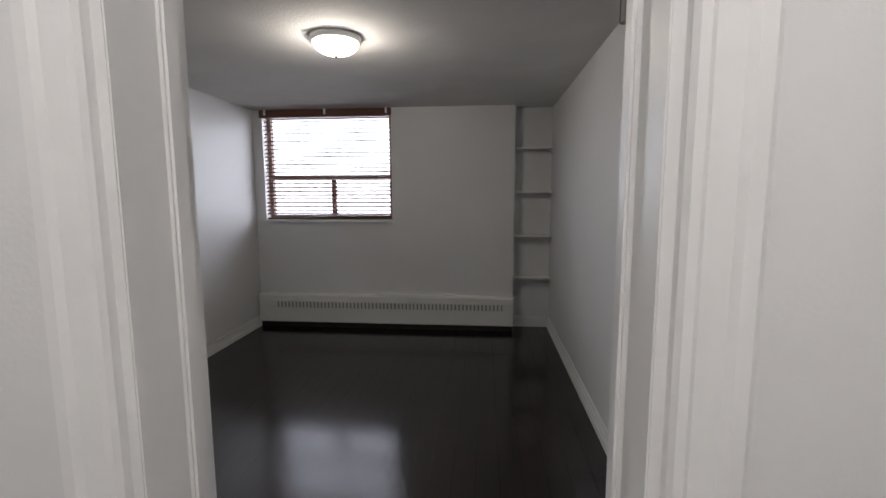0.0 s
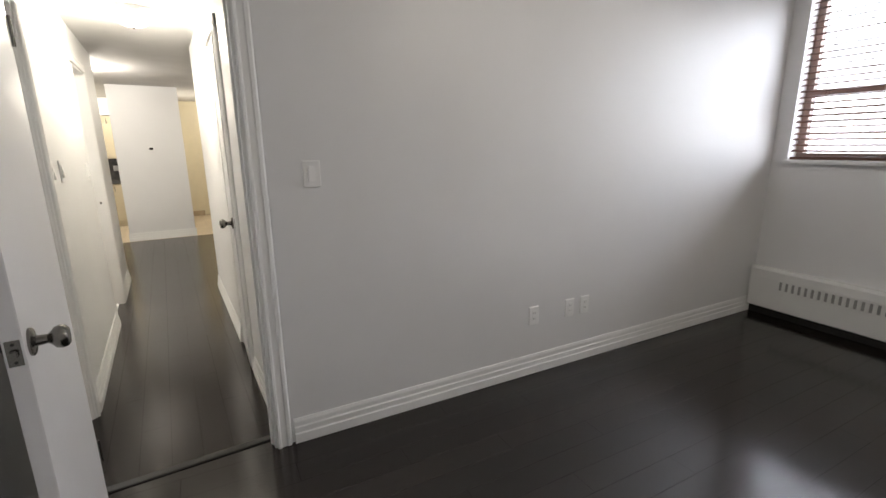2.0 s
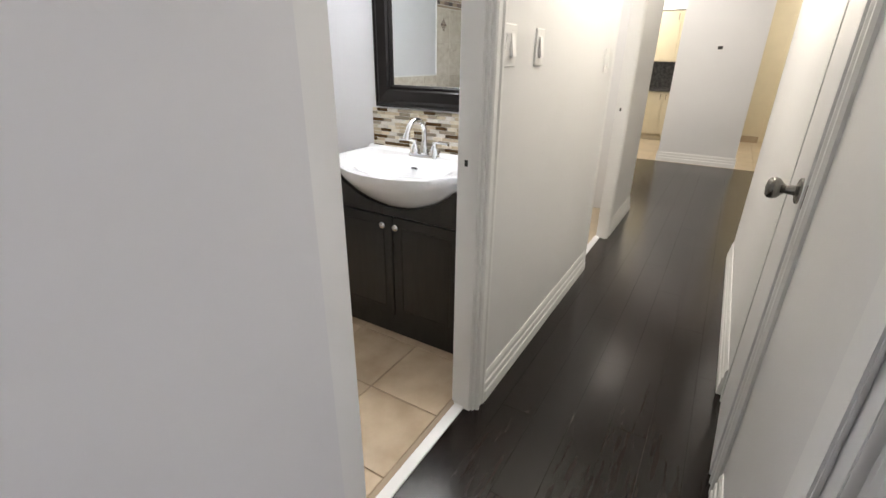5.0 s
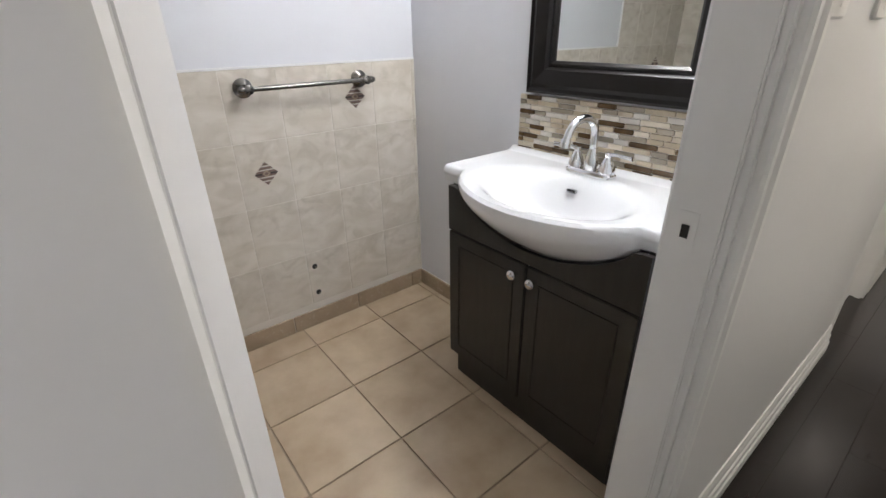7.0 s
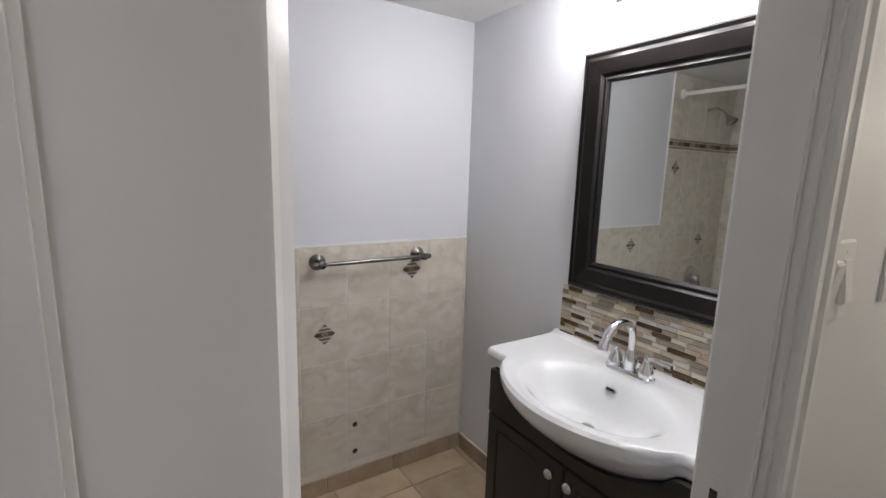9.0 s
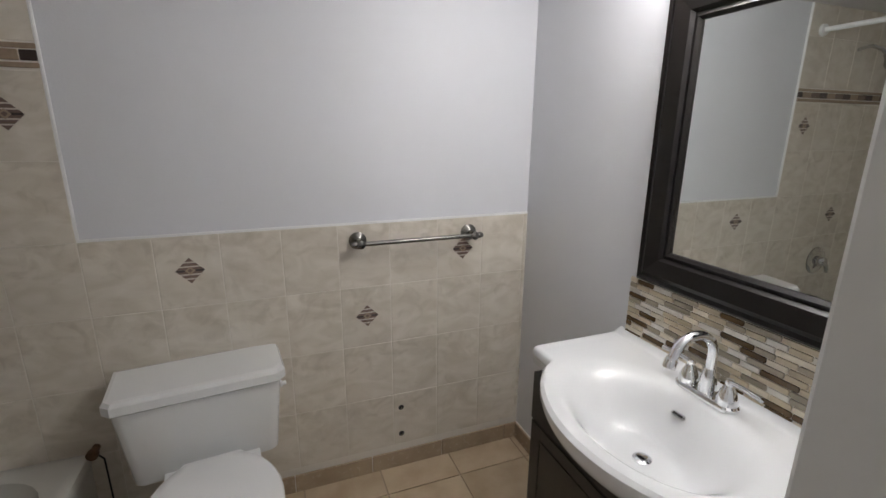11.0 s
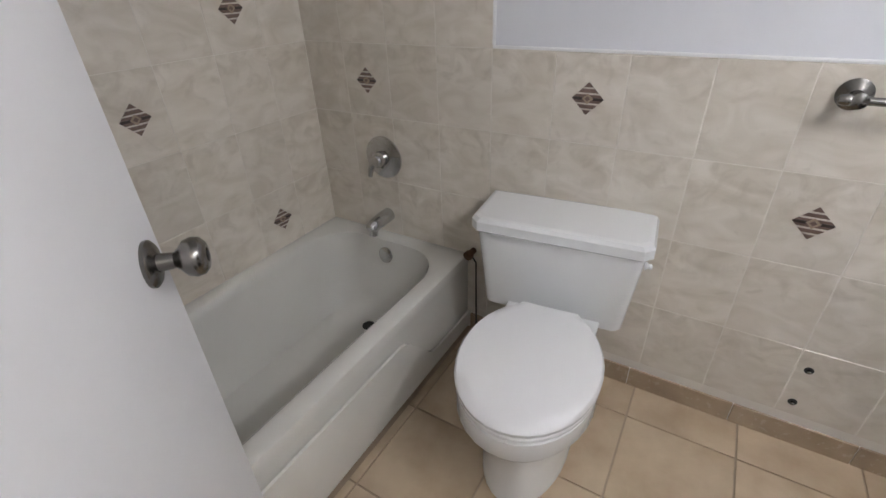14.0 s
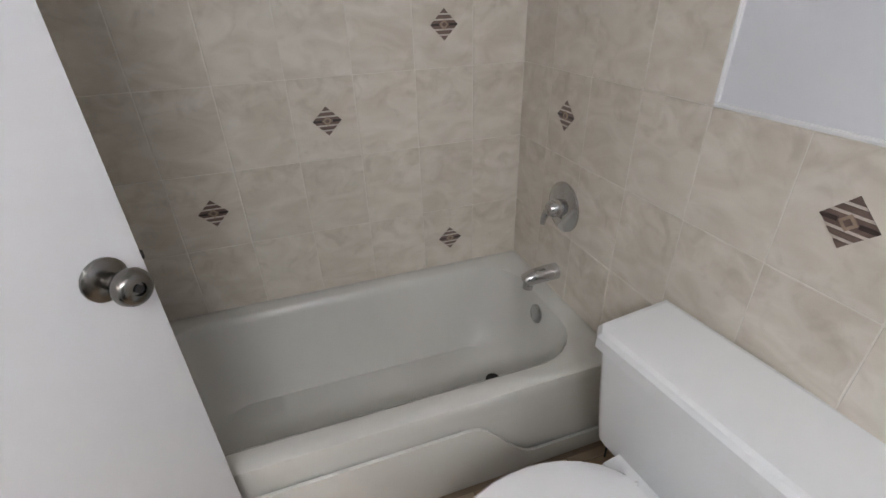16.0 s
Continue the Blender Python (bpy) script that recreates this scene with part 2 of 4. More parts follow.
def rounded(cx, cy, hx, hy, r, z, n=6):
    """A ring: a rectangle with round corners."""
    out = []
    for k, (sx, sy) in enumerate(((1, 1), (-1, 1), (-1, -1), (1, -1))):
        for i in range(n + 1):
            a = math.pi / 2 * (k + i / n)
            out.append((cx + sx * (hx - r) + r * math.cos(a), cy + sy * (hy - r) + r * math.sin(a), z))
    return out


def structure(name, bm, mat, label, category, smooth=False):
    return tagged(part(name, bm, mat, None, "", smooth), label, category, kind="structure")


# ---- large structure ----
CB, CH, CT = 2.445, 2.25, 2.05          # ceilings: bedroom, hall, bathroom
BX, FY = 3.317, 4.55                     # bedroom: right wall, window wall
WX, TY, TX = -1.333, -1.52, 1.02         # bathroom: vanity wall, toilet wall, tub wall
HN = 0.80                                # hall, far side

structure("wall_bedroom_left", boxes((-0.12, 0, 0.83, FY, 0, CB)), PAINT, "plain white painted bedroom wall with outlets", "wall")
structure("wall_bedroom_door", boxes((-0.12, 0, 0.765, 0.829, 0, CB), (-0.12, 0, 0.02, 0.765, 2.0, CB), (-0.12, 0, 0.0, 0.02, 0, 2.0)), PAINT, "white painted wall around the bedroom doorway", "wall")
structure("wall_window", boxes((-0.12, 0.11, FY, 4.85, 0, CB), (0.11, 1.565, FY, 4.85, 0, 1.235), (1.565, 2.905, FY, 4.85, 0, CB), (0.11, 1.565, FY, 4.85, 2.40, CB)), PAINT, "white painted wall around the bedroom window", "wall")
structure("wall_niche", boxes((2.905, BX + 0.12, 4.725, 4.85, 0, CB)), PAINT, "white painted back of the shelf niche", "wall")
structure("wall_bedroom_right", boxes((BX, BX + 0.12, -0.02, 4.725, 0, CB)), PAINT, "plain white painted bedroom wall", "wall")
structure("wall_closet", boxes((1.2, 2.242, -0.02, 0.085, 0, CB), (2.738, BX, -0.02, 0.085, 0, CB), (2.242, 2.738, -0.02, 0.085, 2.0, CB)), PAINT, "white painted wall with a narrow doorway", "wall")
structure("wall_bedroom_near", boxes((0.0, 1.2, 0.0, 0.03, 0, CB), (1.17, 1.2, 0.03, 0.085, 0, CB)), PAINT, "white painted wall behind the open door", "wall")
structure("wall_closet_inside", boxes((1.9, 2.02, -1.3, -0.02, 0, CB), (3.10, 3.22, -1.3, -0.02, 0, CB), (1.9, 3.22, -1.42, -1.3, 0, CB)), PAINT, "plain white painted walls of the side room", "wall")
structure("ceiling_bedroom", boxes((-0.12, BX + 0.12, 0.0, 4.85, CB, CB + 0.1)), CEIL, "grey-white stippled bedroom ceiling", "ceiling")
structure("ceiling_closet", boxes((1.9, 3.22, -1.42, 0.0, CB, CB + 0.1)), CEIL, "white ceiling of the side room", "ceiling")
structure("wall_hall_south", boxes((-0.115, 0.0, -0.05, 0, 0, CH), (-2.24, -0.772, -0.05, 0, 0, CH), (-0.772, -0.115, -0.05, 0, 2.0, CH), (-2.24, -2.86, -0.05, 0, 1.98, CH), (-2.86, -3.70, -0.05, 0, 0, CH)), PAINT, "white painted hall wall with two doorways", "wall")
structure("wall_hall_north", boxes((-0.12, -0.88, HN, HN + 0.12, 0, CH), (-1.33, -2.92, HN, HN + 0.12, 0, CH), (-0.88, -1.33, HN, HN + 0.12, 2.0, CH)), PAINT, "white painted hall wall with a closet door", "wall")
structure("wall_hall_closet", boxes((-0.80, -1.45, HN + 0.7, HN + 0.75, 0, CH), (-0.75, -0.80, HN + 0.12, HN + 0.75, 0, CH), (-1.45, -1.50, HN + 0.12, HN + 0.75, 0, CH)), PAINT, "plain inside of the hall closet", "wall")
structure("ceiling_hall", boxes((-9.5, -0.12, -4.0, 4.0, CH, CH + 0.1)), CEIL, "white hall and living room ceiling", "ceiling")
structure("wall_living_far", boxes((-3.70, -3.58, -4.0, -0.10, 0, CH), (-9.5, -3.58, -4.1, -4.0, 0, CH)), PAINT, "plain white living room wall", "wall")
structure("wall_living_north", boxes((-2.92, -2.80, HN + 0.12, 4.0, 0, CH), (-9.5, -2.80, 4.0, 4.1, 0, CH)), PAINT, "plain white living room wall", "wall")
structure("wall_column", boxes((-6.28, -6.13, -0.096, 0.776, 0, CH), (-7.8, -6.28, 0.57, 0.776, 0, CH)), PAINT, "white painted wall end with thermostat", "wall")
structure("wall_kitchen_back", boxes((-8.9, -8.8, -4.0, 4.0, 0, CH)), CREAM, "cream painted back wall of kitchen and entry", "wall")
structure("wall_second_room", boxes((-2.24, -2.12, -1.6, -0.05, 0, CH), (-3.58, -2.12, -1.7, -1.6, 0, CH)), PAINT, "white wall of the room beside the hall", "wall")

structure("wall_vanity", boxes((WX - 0.12, WX, TY - 0.12, -0.05, 0, CT)), BATHPAINT, "pale grey painted bathroom wall", "wall")
structure("wall_toilet", boxes((WX, TX + 0.12, TY - 0.12, TY, 0, CT)), BATHPAINT, "pale grey painted wall above the tile wainscot", "wall")
structure("wall_tub", boxes((TX, TX + 0.12, TY, 0.0, 0, CT)), BATHPAINT, "tiled wall along the bath tub", "wall")
structure("wall_bath_north", boxes((-0.115, TX, -0.08, -0.05, 0, CT), (WX, -0.772, -0.08, -0.05, 0, CT), (-0.772, -0.115, -0.08, -0.05, 2.0, CT)), BATHPAINT, "pale grey bathroom wall with the doorway", "wall")
structure("ceiling_bathroom", boxes((WX - 0.12, TX + 0.12, TY - 0.12, -0.05, CT, CT + 0.08)), CEIL, "white bathroom ceiling", "ceiling")

floor = structure("floor", boxes((-0.10, BX + 0.12, -1.42, 4.85, -0.10, -0.012)), SUBFLOOR, "very dark brown laminate plank floor of the bedroom", "floor")
hall_floor = structure("floor_hall", boxes((-6.10, -0.10, -0.045, HN + 0.8, -0.10, -0.012), (-6.10, -2.9, -4.0, 4.0, -0.101, -0.0125)), JOINTX, "very dark brown laminate plank floor of the hall", "floor")
bath_floor = structure("floor_bathroom", boxes((WX, TX, TY, -0.046, -0.10, -0.004)), FGROUT, "beige ceramic tile floor", "floor")
entry_floor = structure("floor_entry", boxes((-8.9, -6.10, -4.0, 4.0, -0.10, -0.004)), FGROUT, "pale beige tile floor of kitchen and entry", "floor")
room_floor = structure("floor_second_room", boxes((-3.58, -2.24, -1.6, -0.05, -0.10, -0.001)), ETILE, "pale beige tile floor", "floor")

# thresholds
structure("threshold", boxes((-0.115, -0.075, 0.04, 0.765, -0.01, 0.006), bevel=0.002), DARK, "dark metal strip between two floors", "threshold")
structure("threshold_bathroom", boxes((-0.754, -0.13, -0.075, -0.035, -0.012, 0.007), bevel=0.002), CAULK, "pale stone strip in the bathroom doorway", "threshold")
structure("threshold_second_room", boxes((-2.86, -2.24, -0.075, -0.035, -0.012, 0.007), bevel=0.002), CAULK, "pale stone strip in the doorway", "threshold")

BASE = [(0, 0), (0.018, 0), (0.018, 0.046), (0.0135, 0.052), (0.0135, 0.078), (0.009, 0.084), (0.009, 0.106), (0.004, 0.122), (0, 0.122)]


def baseboard(start, run, out):
    return structure("baseboard", extrude(BASE, start, out, (0, 0, 1), run), TRIM, "white stepped profile baseboard", "baseboard")


BEDROOM_THINGS = [baseboard((0, 0.84, 0), (0, FY - 0.84, 0), (1, 0, 0))]
BEDROOM_THINGS.append(baseboard((BX, 0.12, 0), (0, 4.725 - 0.12, 0), (-1, 0, 0)))
BEDROOM_THINGS.append(baseboard((2.905, 4.725, 0), (BX - 2.905 - 0.02, 0, 0), (0, -1, 0)))
BEDROOM_THINGS.append(baseboard((0.10, 0.03, 0), (0.98, 0, 0), (0, 1, 0)))
baseboard((-0.825, 0, 0), (-1.415, 0, 0), (0, 1, 0))
baseboard((-2.93, 0, 0), (-0.77, 0, 0), (0, 1, 0))
baseboard((-1.36, HN, 0), (-1.56, 0, 0), (0, -1, 0))
baseboard((-0.12, HN, 0), (-0.68, 0, 0), (0, -1, 0))
baseboard((-6.13, -0.11, 0), (0, 0.90, 0), (1, 0, 0))
baseboard((-3.70, -0.1, 0), (0, -3.9, 0), (-1, 0, 0))

CASE = [(0, 0), (0.066, 0), (0.066, 0.008), (0.058, 0.016), (0.046, 0.016), (0.040, 0.011), (0.018, 0.011), (0.012, 0.017), (0.004, 0.017), (0, 0.012)]


def door_frame(name, label, a, b, height, face, other, along, out, reveal=-0.006, stops=2):
    """A lined opening: jambs, head, stops and casing. a, b: its ends along the wall; face, other: the two faces of the wall."""
    root = empty(name, (0, 0, 0), label, "door frame", kind="structure")

    def span(p0, p1, q0, q1, z0, z1):
        return (p0, p1, q0, q1, z0, z1) if along == "x" else (q0, q1, p0, p1, z0, z1)
    lo, hi = min(face, other), max(face, other)
    for p, q in ((a, a + 0.018), (b - 0.018, b)):
        part("jamb", boxes(span(p, q, lo - 0.002, hi + 0.002, 0, height), bevel=0.0015), TRIM, root)
    part("head", boxes(span(a + 0.018, b - 0.018, lo - 0.002, hi + 0.002, height - 0.018, height), bevel=0.0015), TRIM, root)
    mid = (lo + hi) / 2
    for p, q in ((a + 0.018, a + 0.027), (b - 0.027, b - 0.018))[:stops]:
        part("door_stop", boxes(span(p, q, mid + 0.006, mid + 0.032, 0, height - 0.018), bevel=0.003), TRIM, root)
    d = Vector((1, 0, 0)) if along == "x" else Vector((0, 1, 0))
    for f, s in ((face, 1 if face > other else -1), (other, 1 if other > face else -1)):
        n = (Vector((0, 1, 0)) if along == "x" else Vector((1, 0, 0))) * s
        for e, sd in ((a + 0.006, -1), (b + reveal, 1)):
            if not out(e, f):
                continue
            start = d * e + (Vector((0, 1, 0)) if along == "x" else Vector((1, 0, 0))) * f
            part("casing", extrude(CASE, start, d * sd, n, (0, 0, height + 0.06)), TRIM, root)
        if out(None, f):
            start = d * (a + 0.006 - 0.066) + (Vector((0, 1, 0)) if along == "x" else Vector((1, 0, 0))) * f + Vector((0, 0, height - 0.006))
            part("head_casing", extrude(CASE, start, (0, 0, 1), n, d * (b - a + 0.12)), TRIM, root)
    return root


door_frame("door_frame_bedroom", "white painted casing of the bedroom doorway", 0.02, 0.765, 2.0, 0.0, -0.12, "y", lambda e, f: not (e is not None and e < 0.2 and f == 0.0) and not (f < 0 and e is not None and e < 0.2) and not (f < 0 and e is not None and e > 0.5))
door_frame("door_frame_closet", "white painted casing of the narrow doorway", 2.242, 2.738, 2.0, 0.085, -0.02, "x", lambda e, f: True)
bath_frame = door_frame("door_frame_bathroom", "white painted casing of the bathroom doorway", -0.772, -0.115, 2.0, 0.0, -0.08, "x", lambda e, f: True, -0.016, 1)
second_frame = door_frame("door_frame_second_room", "white painted casing of a further doorway", -2.86, -2.24, 1.98, 0.0, -0.05, "x", lambda e, f: not (e is not None and e > -2.4))
door_frame("door_frame_hall_closet", "white painted casing of the hall closet", -1.33, -0.88, 2.0, HN, HN + 0.12, "x", lambda e, f: f == HN and not (e is not None and e < -1.2))

# ---- doors ----
KNOB = [(0.033, 0.0), (0.033, 0.005), (0.028, 0.009), (0.013, 0.012), (0.011, 0.032), (0.016, 0.038), (0.025, 0.046), (0.028, 0.056), (0.026, 0.066), (0.019, 0.072), (0.010, 0.073), (0.009, 0.069), (0.004, 0.069)]


def door_leaf(name, label, hinge, turn, width, height, thick, knob_z, sides=(1, -1)):
    """A flush leaf that runs from its hinge along its own +x; its faces look to +y and -y."""
    root = empty(name, (*hinge, 0.0), label, "door", kind="structure", turn=turn)
    part("leaf", boxes((0, width, -thick / 2, thick / 2, 0.008, height), bevel=0.002), DOORP, root)
    for s in sides:
        k = part("door_knob", lathe(KNOB, (0, s, 0), (width - 0.062, s * thick / 2, knob_z)), NICKEL, root, "brushed nickel ball knob", True)
        part("keyhole", lathe([(0.006, 0.0), (0.006, 0.004), (0.002, 0.005)], (0, s, 0), (width - 0.062, s * (thick / 2 + 0.0695), knob_z), 10), DARK, k)
    plate = part("latch_plate", boxes((width - 0.0005, width + 0.0015, -0.013, 0.013, knob_z - 0.03, knob_z + 0.03), bevel=0.0006), NICKEL, root, "worn nickel latch plate")
    part("latch_bolt", boxes((width + 0.001, width + 0.011, -0.007, 0.007, knob_z - 0.008, knob_z + 0.008), bevel=0.002), NICKEL, plate)
    for sz in (-0.021, 0.021):
        part("screw", lathe([(0.0035, 0), (0.0035, 0.001)], (1, 0, 0), (width + 0.0014, 0, knob_z + sz), 8), DARK, plate)
    for hz in (0.25, height - 0.25):
        part("hinge", lathe([(0.006, -0.045), (0.006, 0.045)], (0, 0, 1), (-0.004, thick / 2 + 0.003, hz), 10), NICKEL, root)
    return root


door_leaf("door_bedroom", "white flush bedroom door standing open with nickel knob", (0.018, 0.100), 3.2, 0.715, 1.985, 0.036, 0.946)
door_leaf("door_closet", "white flush door standing open against the wall", (2.752, 0.130), 68.0, 0.75, 1.985, 0.036, 0.95)
door_leaf("door_bathroom", "white flush bathroom door opened inwards with nickel knob", (-0.152, -0.078), -40.8, 0.592, 1.985, 0.036, 0.955)
door_leaf("door_hall_closet", "white flush closet door left slightly ajar", (-1.31, HN + 0.018), -3.0, 0.41, 1.98, 0.034, 0.93, (-1,))


def strike(parent, x, y, z, s):
    p = part("strike_plate", boxes((x - 0.001, x + 0.001, y - 0.016, y + 0.014, z - 0.03, z + 0.03), bevel=0.0006), TRIM, parent, "strike plate painted over in white")
    part("strike_hole", boxes((x + s * 0.0005, x + s * 0.0022, y - 0.007, y + 0.004, z - 0.010, z + 0.010)), DARK, p)


strike(bath_frame, -0.7535, -0.056, 0.935, 1)
strike(second_frame, -2.8405, -0.03, 0.92, 1)


# ---- switches and outlets ----
def wall_plate(name, label, place, turn, width, gangs, height=0.115, paddle=True):
    """A wall plate whose face looks along its own +y."""
    root = empty(name, place, label, "switch" if paddle else "outlet", kind="", turn=turn)
    part("plate", loft([rounded(0, 0, width / 2, height / 2, 0.006, 0.0, 3), rounded(0, 0, width / 2, height / 2, 0.006, 0.004, 3), rounded(0, 0, width / 2 - 0.003, height / 2 - 0.003, 0.005, 0.0065, 3)]), PLASTIC, root).matrix_local = pose(0, 0, 0, -90, 0, 0)
    for g in range(gangs):
        gx = (g - (gangs - 1) / 2) * 0.046
        if paddle:
            r = part("rocker", boxes((gx - 0.016, gx + 0.016, 0.0, 0.012, -0.033, 0.033), bevel=0.003), PLASTIC, root)
            r.matrix_local = Matrix.Translation((0, 0.002, 0)) @ pose(0, 0, 0, 7 if g % 2 == 0 else -7, 0, 0)
        else:
            part("socket", boxes((gx - 0.017, gx + 0.017, 0.004, 0.009, -0.035, 0.035), bevel=0.002), PLASTIC, root)
            for sz in (-0.018, 0.018):
                for sx in (-0.006, 0.006):
                    part("slot", boxes((gx + sx - 0.001, gx + sx + 0.001, 0.008, 0.0095, sz - 0.005, sz + 0.005)), DARK, root)
        for sz in (-0.042, 0.042):
            part("screw", lathe([(0.003, 0), (0.002, 0.001)], (0, 1, 0), (gx, 0.0062, sz), 8), PLASTIC, root)
    return root


BEDROOM_THINGS.append(wall_plate("light_switch", "white rocker light switch on the bedroom wall", (0, 1.011, 1.26), -90, 0.075, 1))
for oy, g in ((2.25, 1), (2.53, 1), (2.655, 1)):
    BEDROOM_THINGS.append(wall_plate("wall_outlet", "white wall outlet above the baseboard", (0, oy, 0.372), -90, 0.072, g, paddle=False))
wall_plate("double_light_switch", "white double rocker switch in the hall", (-0.868, 0, 1.262), 0, 0.118, 2)
wall_plate("light_switch", "white rocker light switch in the hall", (-1.125, 0, 1.262), 0, 0.072, 1)
wall_plate("light_switch", "white switch near the further doorway", (-2.10, 0, 1.22), 0, 0.072, 1)
th = empty("thermostat", (-6.13, 0.345, 1.36), "small grey wall thermostat on the column", "thermostat")
part("housing", boxes((0, 0.022, -0.035, 0.035, -0.03, 0.03), bevel=0.004), PLASTIC, th)
part("display", boxes((0.0215, 0.0235, -0.026, 0.026, -0.018, 0.018)), DARK, th, "dark display window")


# ---- ceiling lamps ----
def dome_lamp(place, glass, radius=0.15):
    root = empty("ceiling_light", place, "round frosted glass flush ceiling light, lit", "ceiling light", "ceiling lights")
    part("base", lathe([(radius * 1.0, 0.0), (radius * 1.02, -0.012), (radius * 0.92, -0.03), (radius * 0.9, -0.034)], n=36), TRIM, root, "white base ring", True)
    g = part("shade", lathe([(radius * 0.90, -0.034)] + [(radius * 0.90 * math.cos(a), -0.034 - 0.075 * math.sin(a)) for a in np.linspace(0.15, 1.55, 9)], n=36), glass, root, "frosted white glass bowl", True)
    g.visible_shadow = False
    part("finial", lathe([(0.008, -0.106), (0.010, -0.114), (0.004, -0.122)], n=12), NICKEL, root, "", True)
    return root


BEDROOM_THINGS.append(dome_lamp((1.69, 2.36, CB), GLOW, 0.15))
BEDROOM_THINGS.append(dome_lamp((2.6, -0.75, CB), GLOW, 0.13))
dome_lamp((-1.75, 0.42, CH), GLOW, 0.13)
dome_lamp((-4.45, -0.25, CH), GLOW, 0.14)
dome_lamp((-2.9, -0.8, CH), GLOW, 0.12)
dome_lamp((-7.4, -0.9, CH), GLOW, 0.14)
dome_lamp((-7.1, 1.7, CH), GLOW, 0.12)

# ---- bedroom: window, blind, heater, niche ----
win = empty("window_1", (0, 0, 0), "brown metal framed window with a fixed pane over two sliding panes", "window", kind="structure")
W0, W1, Z0, Z1 = 0.11, 1.565, 1.235, 2.40
for x0, x1, z0, z1 in ((W0, W1, Z0, Z0 + 0.045), (W0, W1, Z1 - 0.045, Z1), (W0, W0 + 0.045, Z0 + 0.045, Z1 - 0.045), (W1 - 0.045, W1, Z0 + 0.045, Z1 - 0.045), (W0 + 0.045, W1 - 0.045, 1.69, 1.735), (0.845, 0.895, Z0 + 0.045, 1.69)):
    part("window_frame", boxes((x0, x1, 4.66, 4.71, z0, z1), bevel=0.004), WINFR, win)
for x0, x1, z0, z1 in ((W0 + 0.045, W1 - 0.045, 1.735, Z1 - 0.045), (W0 + 0.045, 0.845, Z0 + 0.045, 1.69), (0.895, W1 - 0.045, Z0 + 0.045, 1.69)):
    part("pane", boxes((x0, x1, 4.683, 4.687, z0, z1)), glass_mat, win).visible_shadow = False
part("window_sill", boxes((W0 - 0.01, W1 + 0.012, 4.50, 4.66, 1.205, 1.235), bevel=0.005), TRIM, win, "white painted sill")

blind = empty("venetian_blind", (0.84, 4.59, 2.40), "brown wooden venetian blind, lowered with open slats", "blind")
part("valance", boxes((W0 - 0.02 - 0.84, W1 + 0.01 - 0.84, -0.072, -0.05, -0.045, 0.04), bevel=0.006), BLINDW, blind, "dark brown wooden valance")
part("head_rail", boxes((W0 + 0.005 - 0.84, W1 - 0.84 - 0.005, -0.045, 0.0, -0.045, -0.002), bevel=0.004), BLINDW, blind)
for bx in (-0.68, 0.0, 0.68):
    part("bracket", boxes((bx - 0.012, bx + 0.012, -0.078, -0.07, -0.02, 0.045), bevel=0.003), PLASTIC, blind, "clear plastic clip")
slat = mesh_of(loft([[(x, -0.045 + 0.045 * k / 4, 0.003 * math.sin(math.pi * k / 4) + dz) for k in range(5)] + [(x, -0.045 + 0.045 * k / 4, 0.003 * math.sin(math.pi * k / 4) + dz - 0.0025) for k in range(4, -1, -1)] for x, dz in ((-0.715, 0), (0.715, 0))]), "slat", BLINDW)
for i in range(25):
    s = new("slat", slat)
    s.parent = blind
    s.matrix_local = pose(0, 0, -0.075 - 0.0425 * i, random.uniform(-3, 3) + 20, random.uniform(-0.15, 0.15), 0)
part("bottom_rail", boxes((-0.715, 0.715, -0.047, 0.003, -0.011, 0.011), bevel=0.004), BLINDW, blind, "brown bottom rail hanging askew").matrix_local = pose(0, 0, -1.145, 0, -1.0, 0)
for cx in (-0.55, 0.0, 0.55):
    for cy in (-0.047, 0.002):
        part("ladder_cord", tube([(cx, cy, -0.04), (cx, cy, -1.14)], 0.0012, 6), BLINDW, blind)

heat = empty("baseboard_heater", (0, FY, 0), "long white enamelled baseboard heater under the window", "heater")
H0, H1 = 0.02, 2.90
part("cover", extrude([(0, 0.385), (0.06, 0.385), (0.078, 0.37), (0.078, 0.07), (0.070, 0.062), (0, 0.062)], (H0, 0, 0), (0, -1, 0), (0, 0, 1), (H1 - H0, 0, 0)), HEAT, heat)
for ex in (H0 - 0.002, H1):
    part("end_cap", boxes((ex - 0.004, ex + 0.006, -0.084, 0.0, 0.06, 0.392), bevel=0.003), HEAT, heat)
# solid black strip whose colour stands in for the shade below the cover
part("kick_shade", boxes((H0, H1, -0.05, -0.004, 0.0, 0.062)), DARK, heat, "black strip painted as the shade under the cover")
# no real opening: a flat strip, greyed to give the shade between the louvres
part("grille_shade", boxes((0.22, 2.80, -0.0795, -0.077, 0.235, 0.30)), SLOT, heat, "grey strip painted as the shade of the louvre slot")
fin = mesh_of(boxes((-0.012, 0.012, -0.084, -0.078, 0.228, 0.306), bevel=0.002), "louvre", HEAT)
for i in range(62):
    f = new("louvre", fin)
    f.parent = heat
    f.matrix_local = Matrix.Translation((0.22 + 2.58 * i / 61, 0, 0))
part("lip", boxes((H0, H1, -0.082, -0.076, 0.305, 0.315), bevel=0.002), HEAT, heat)

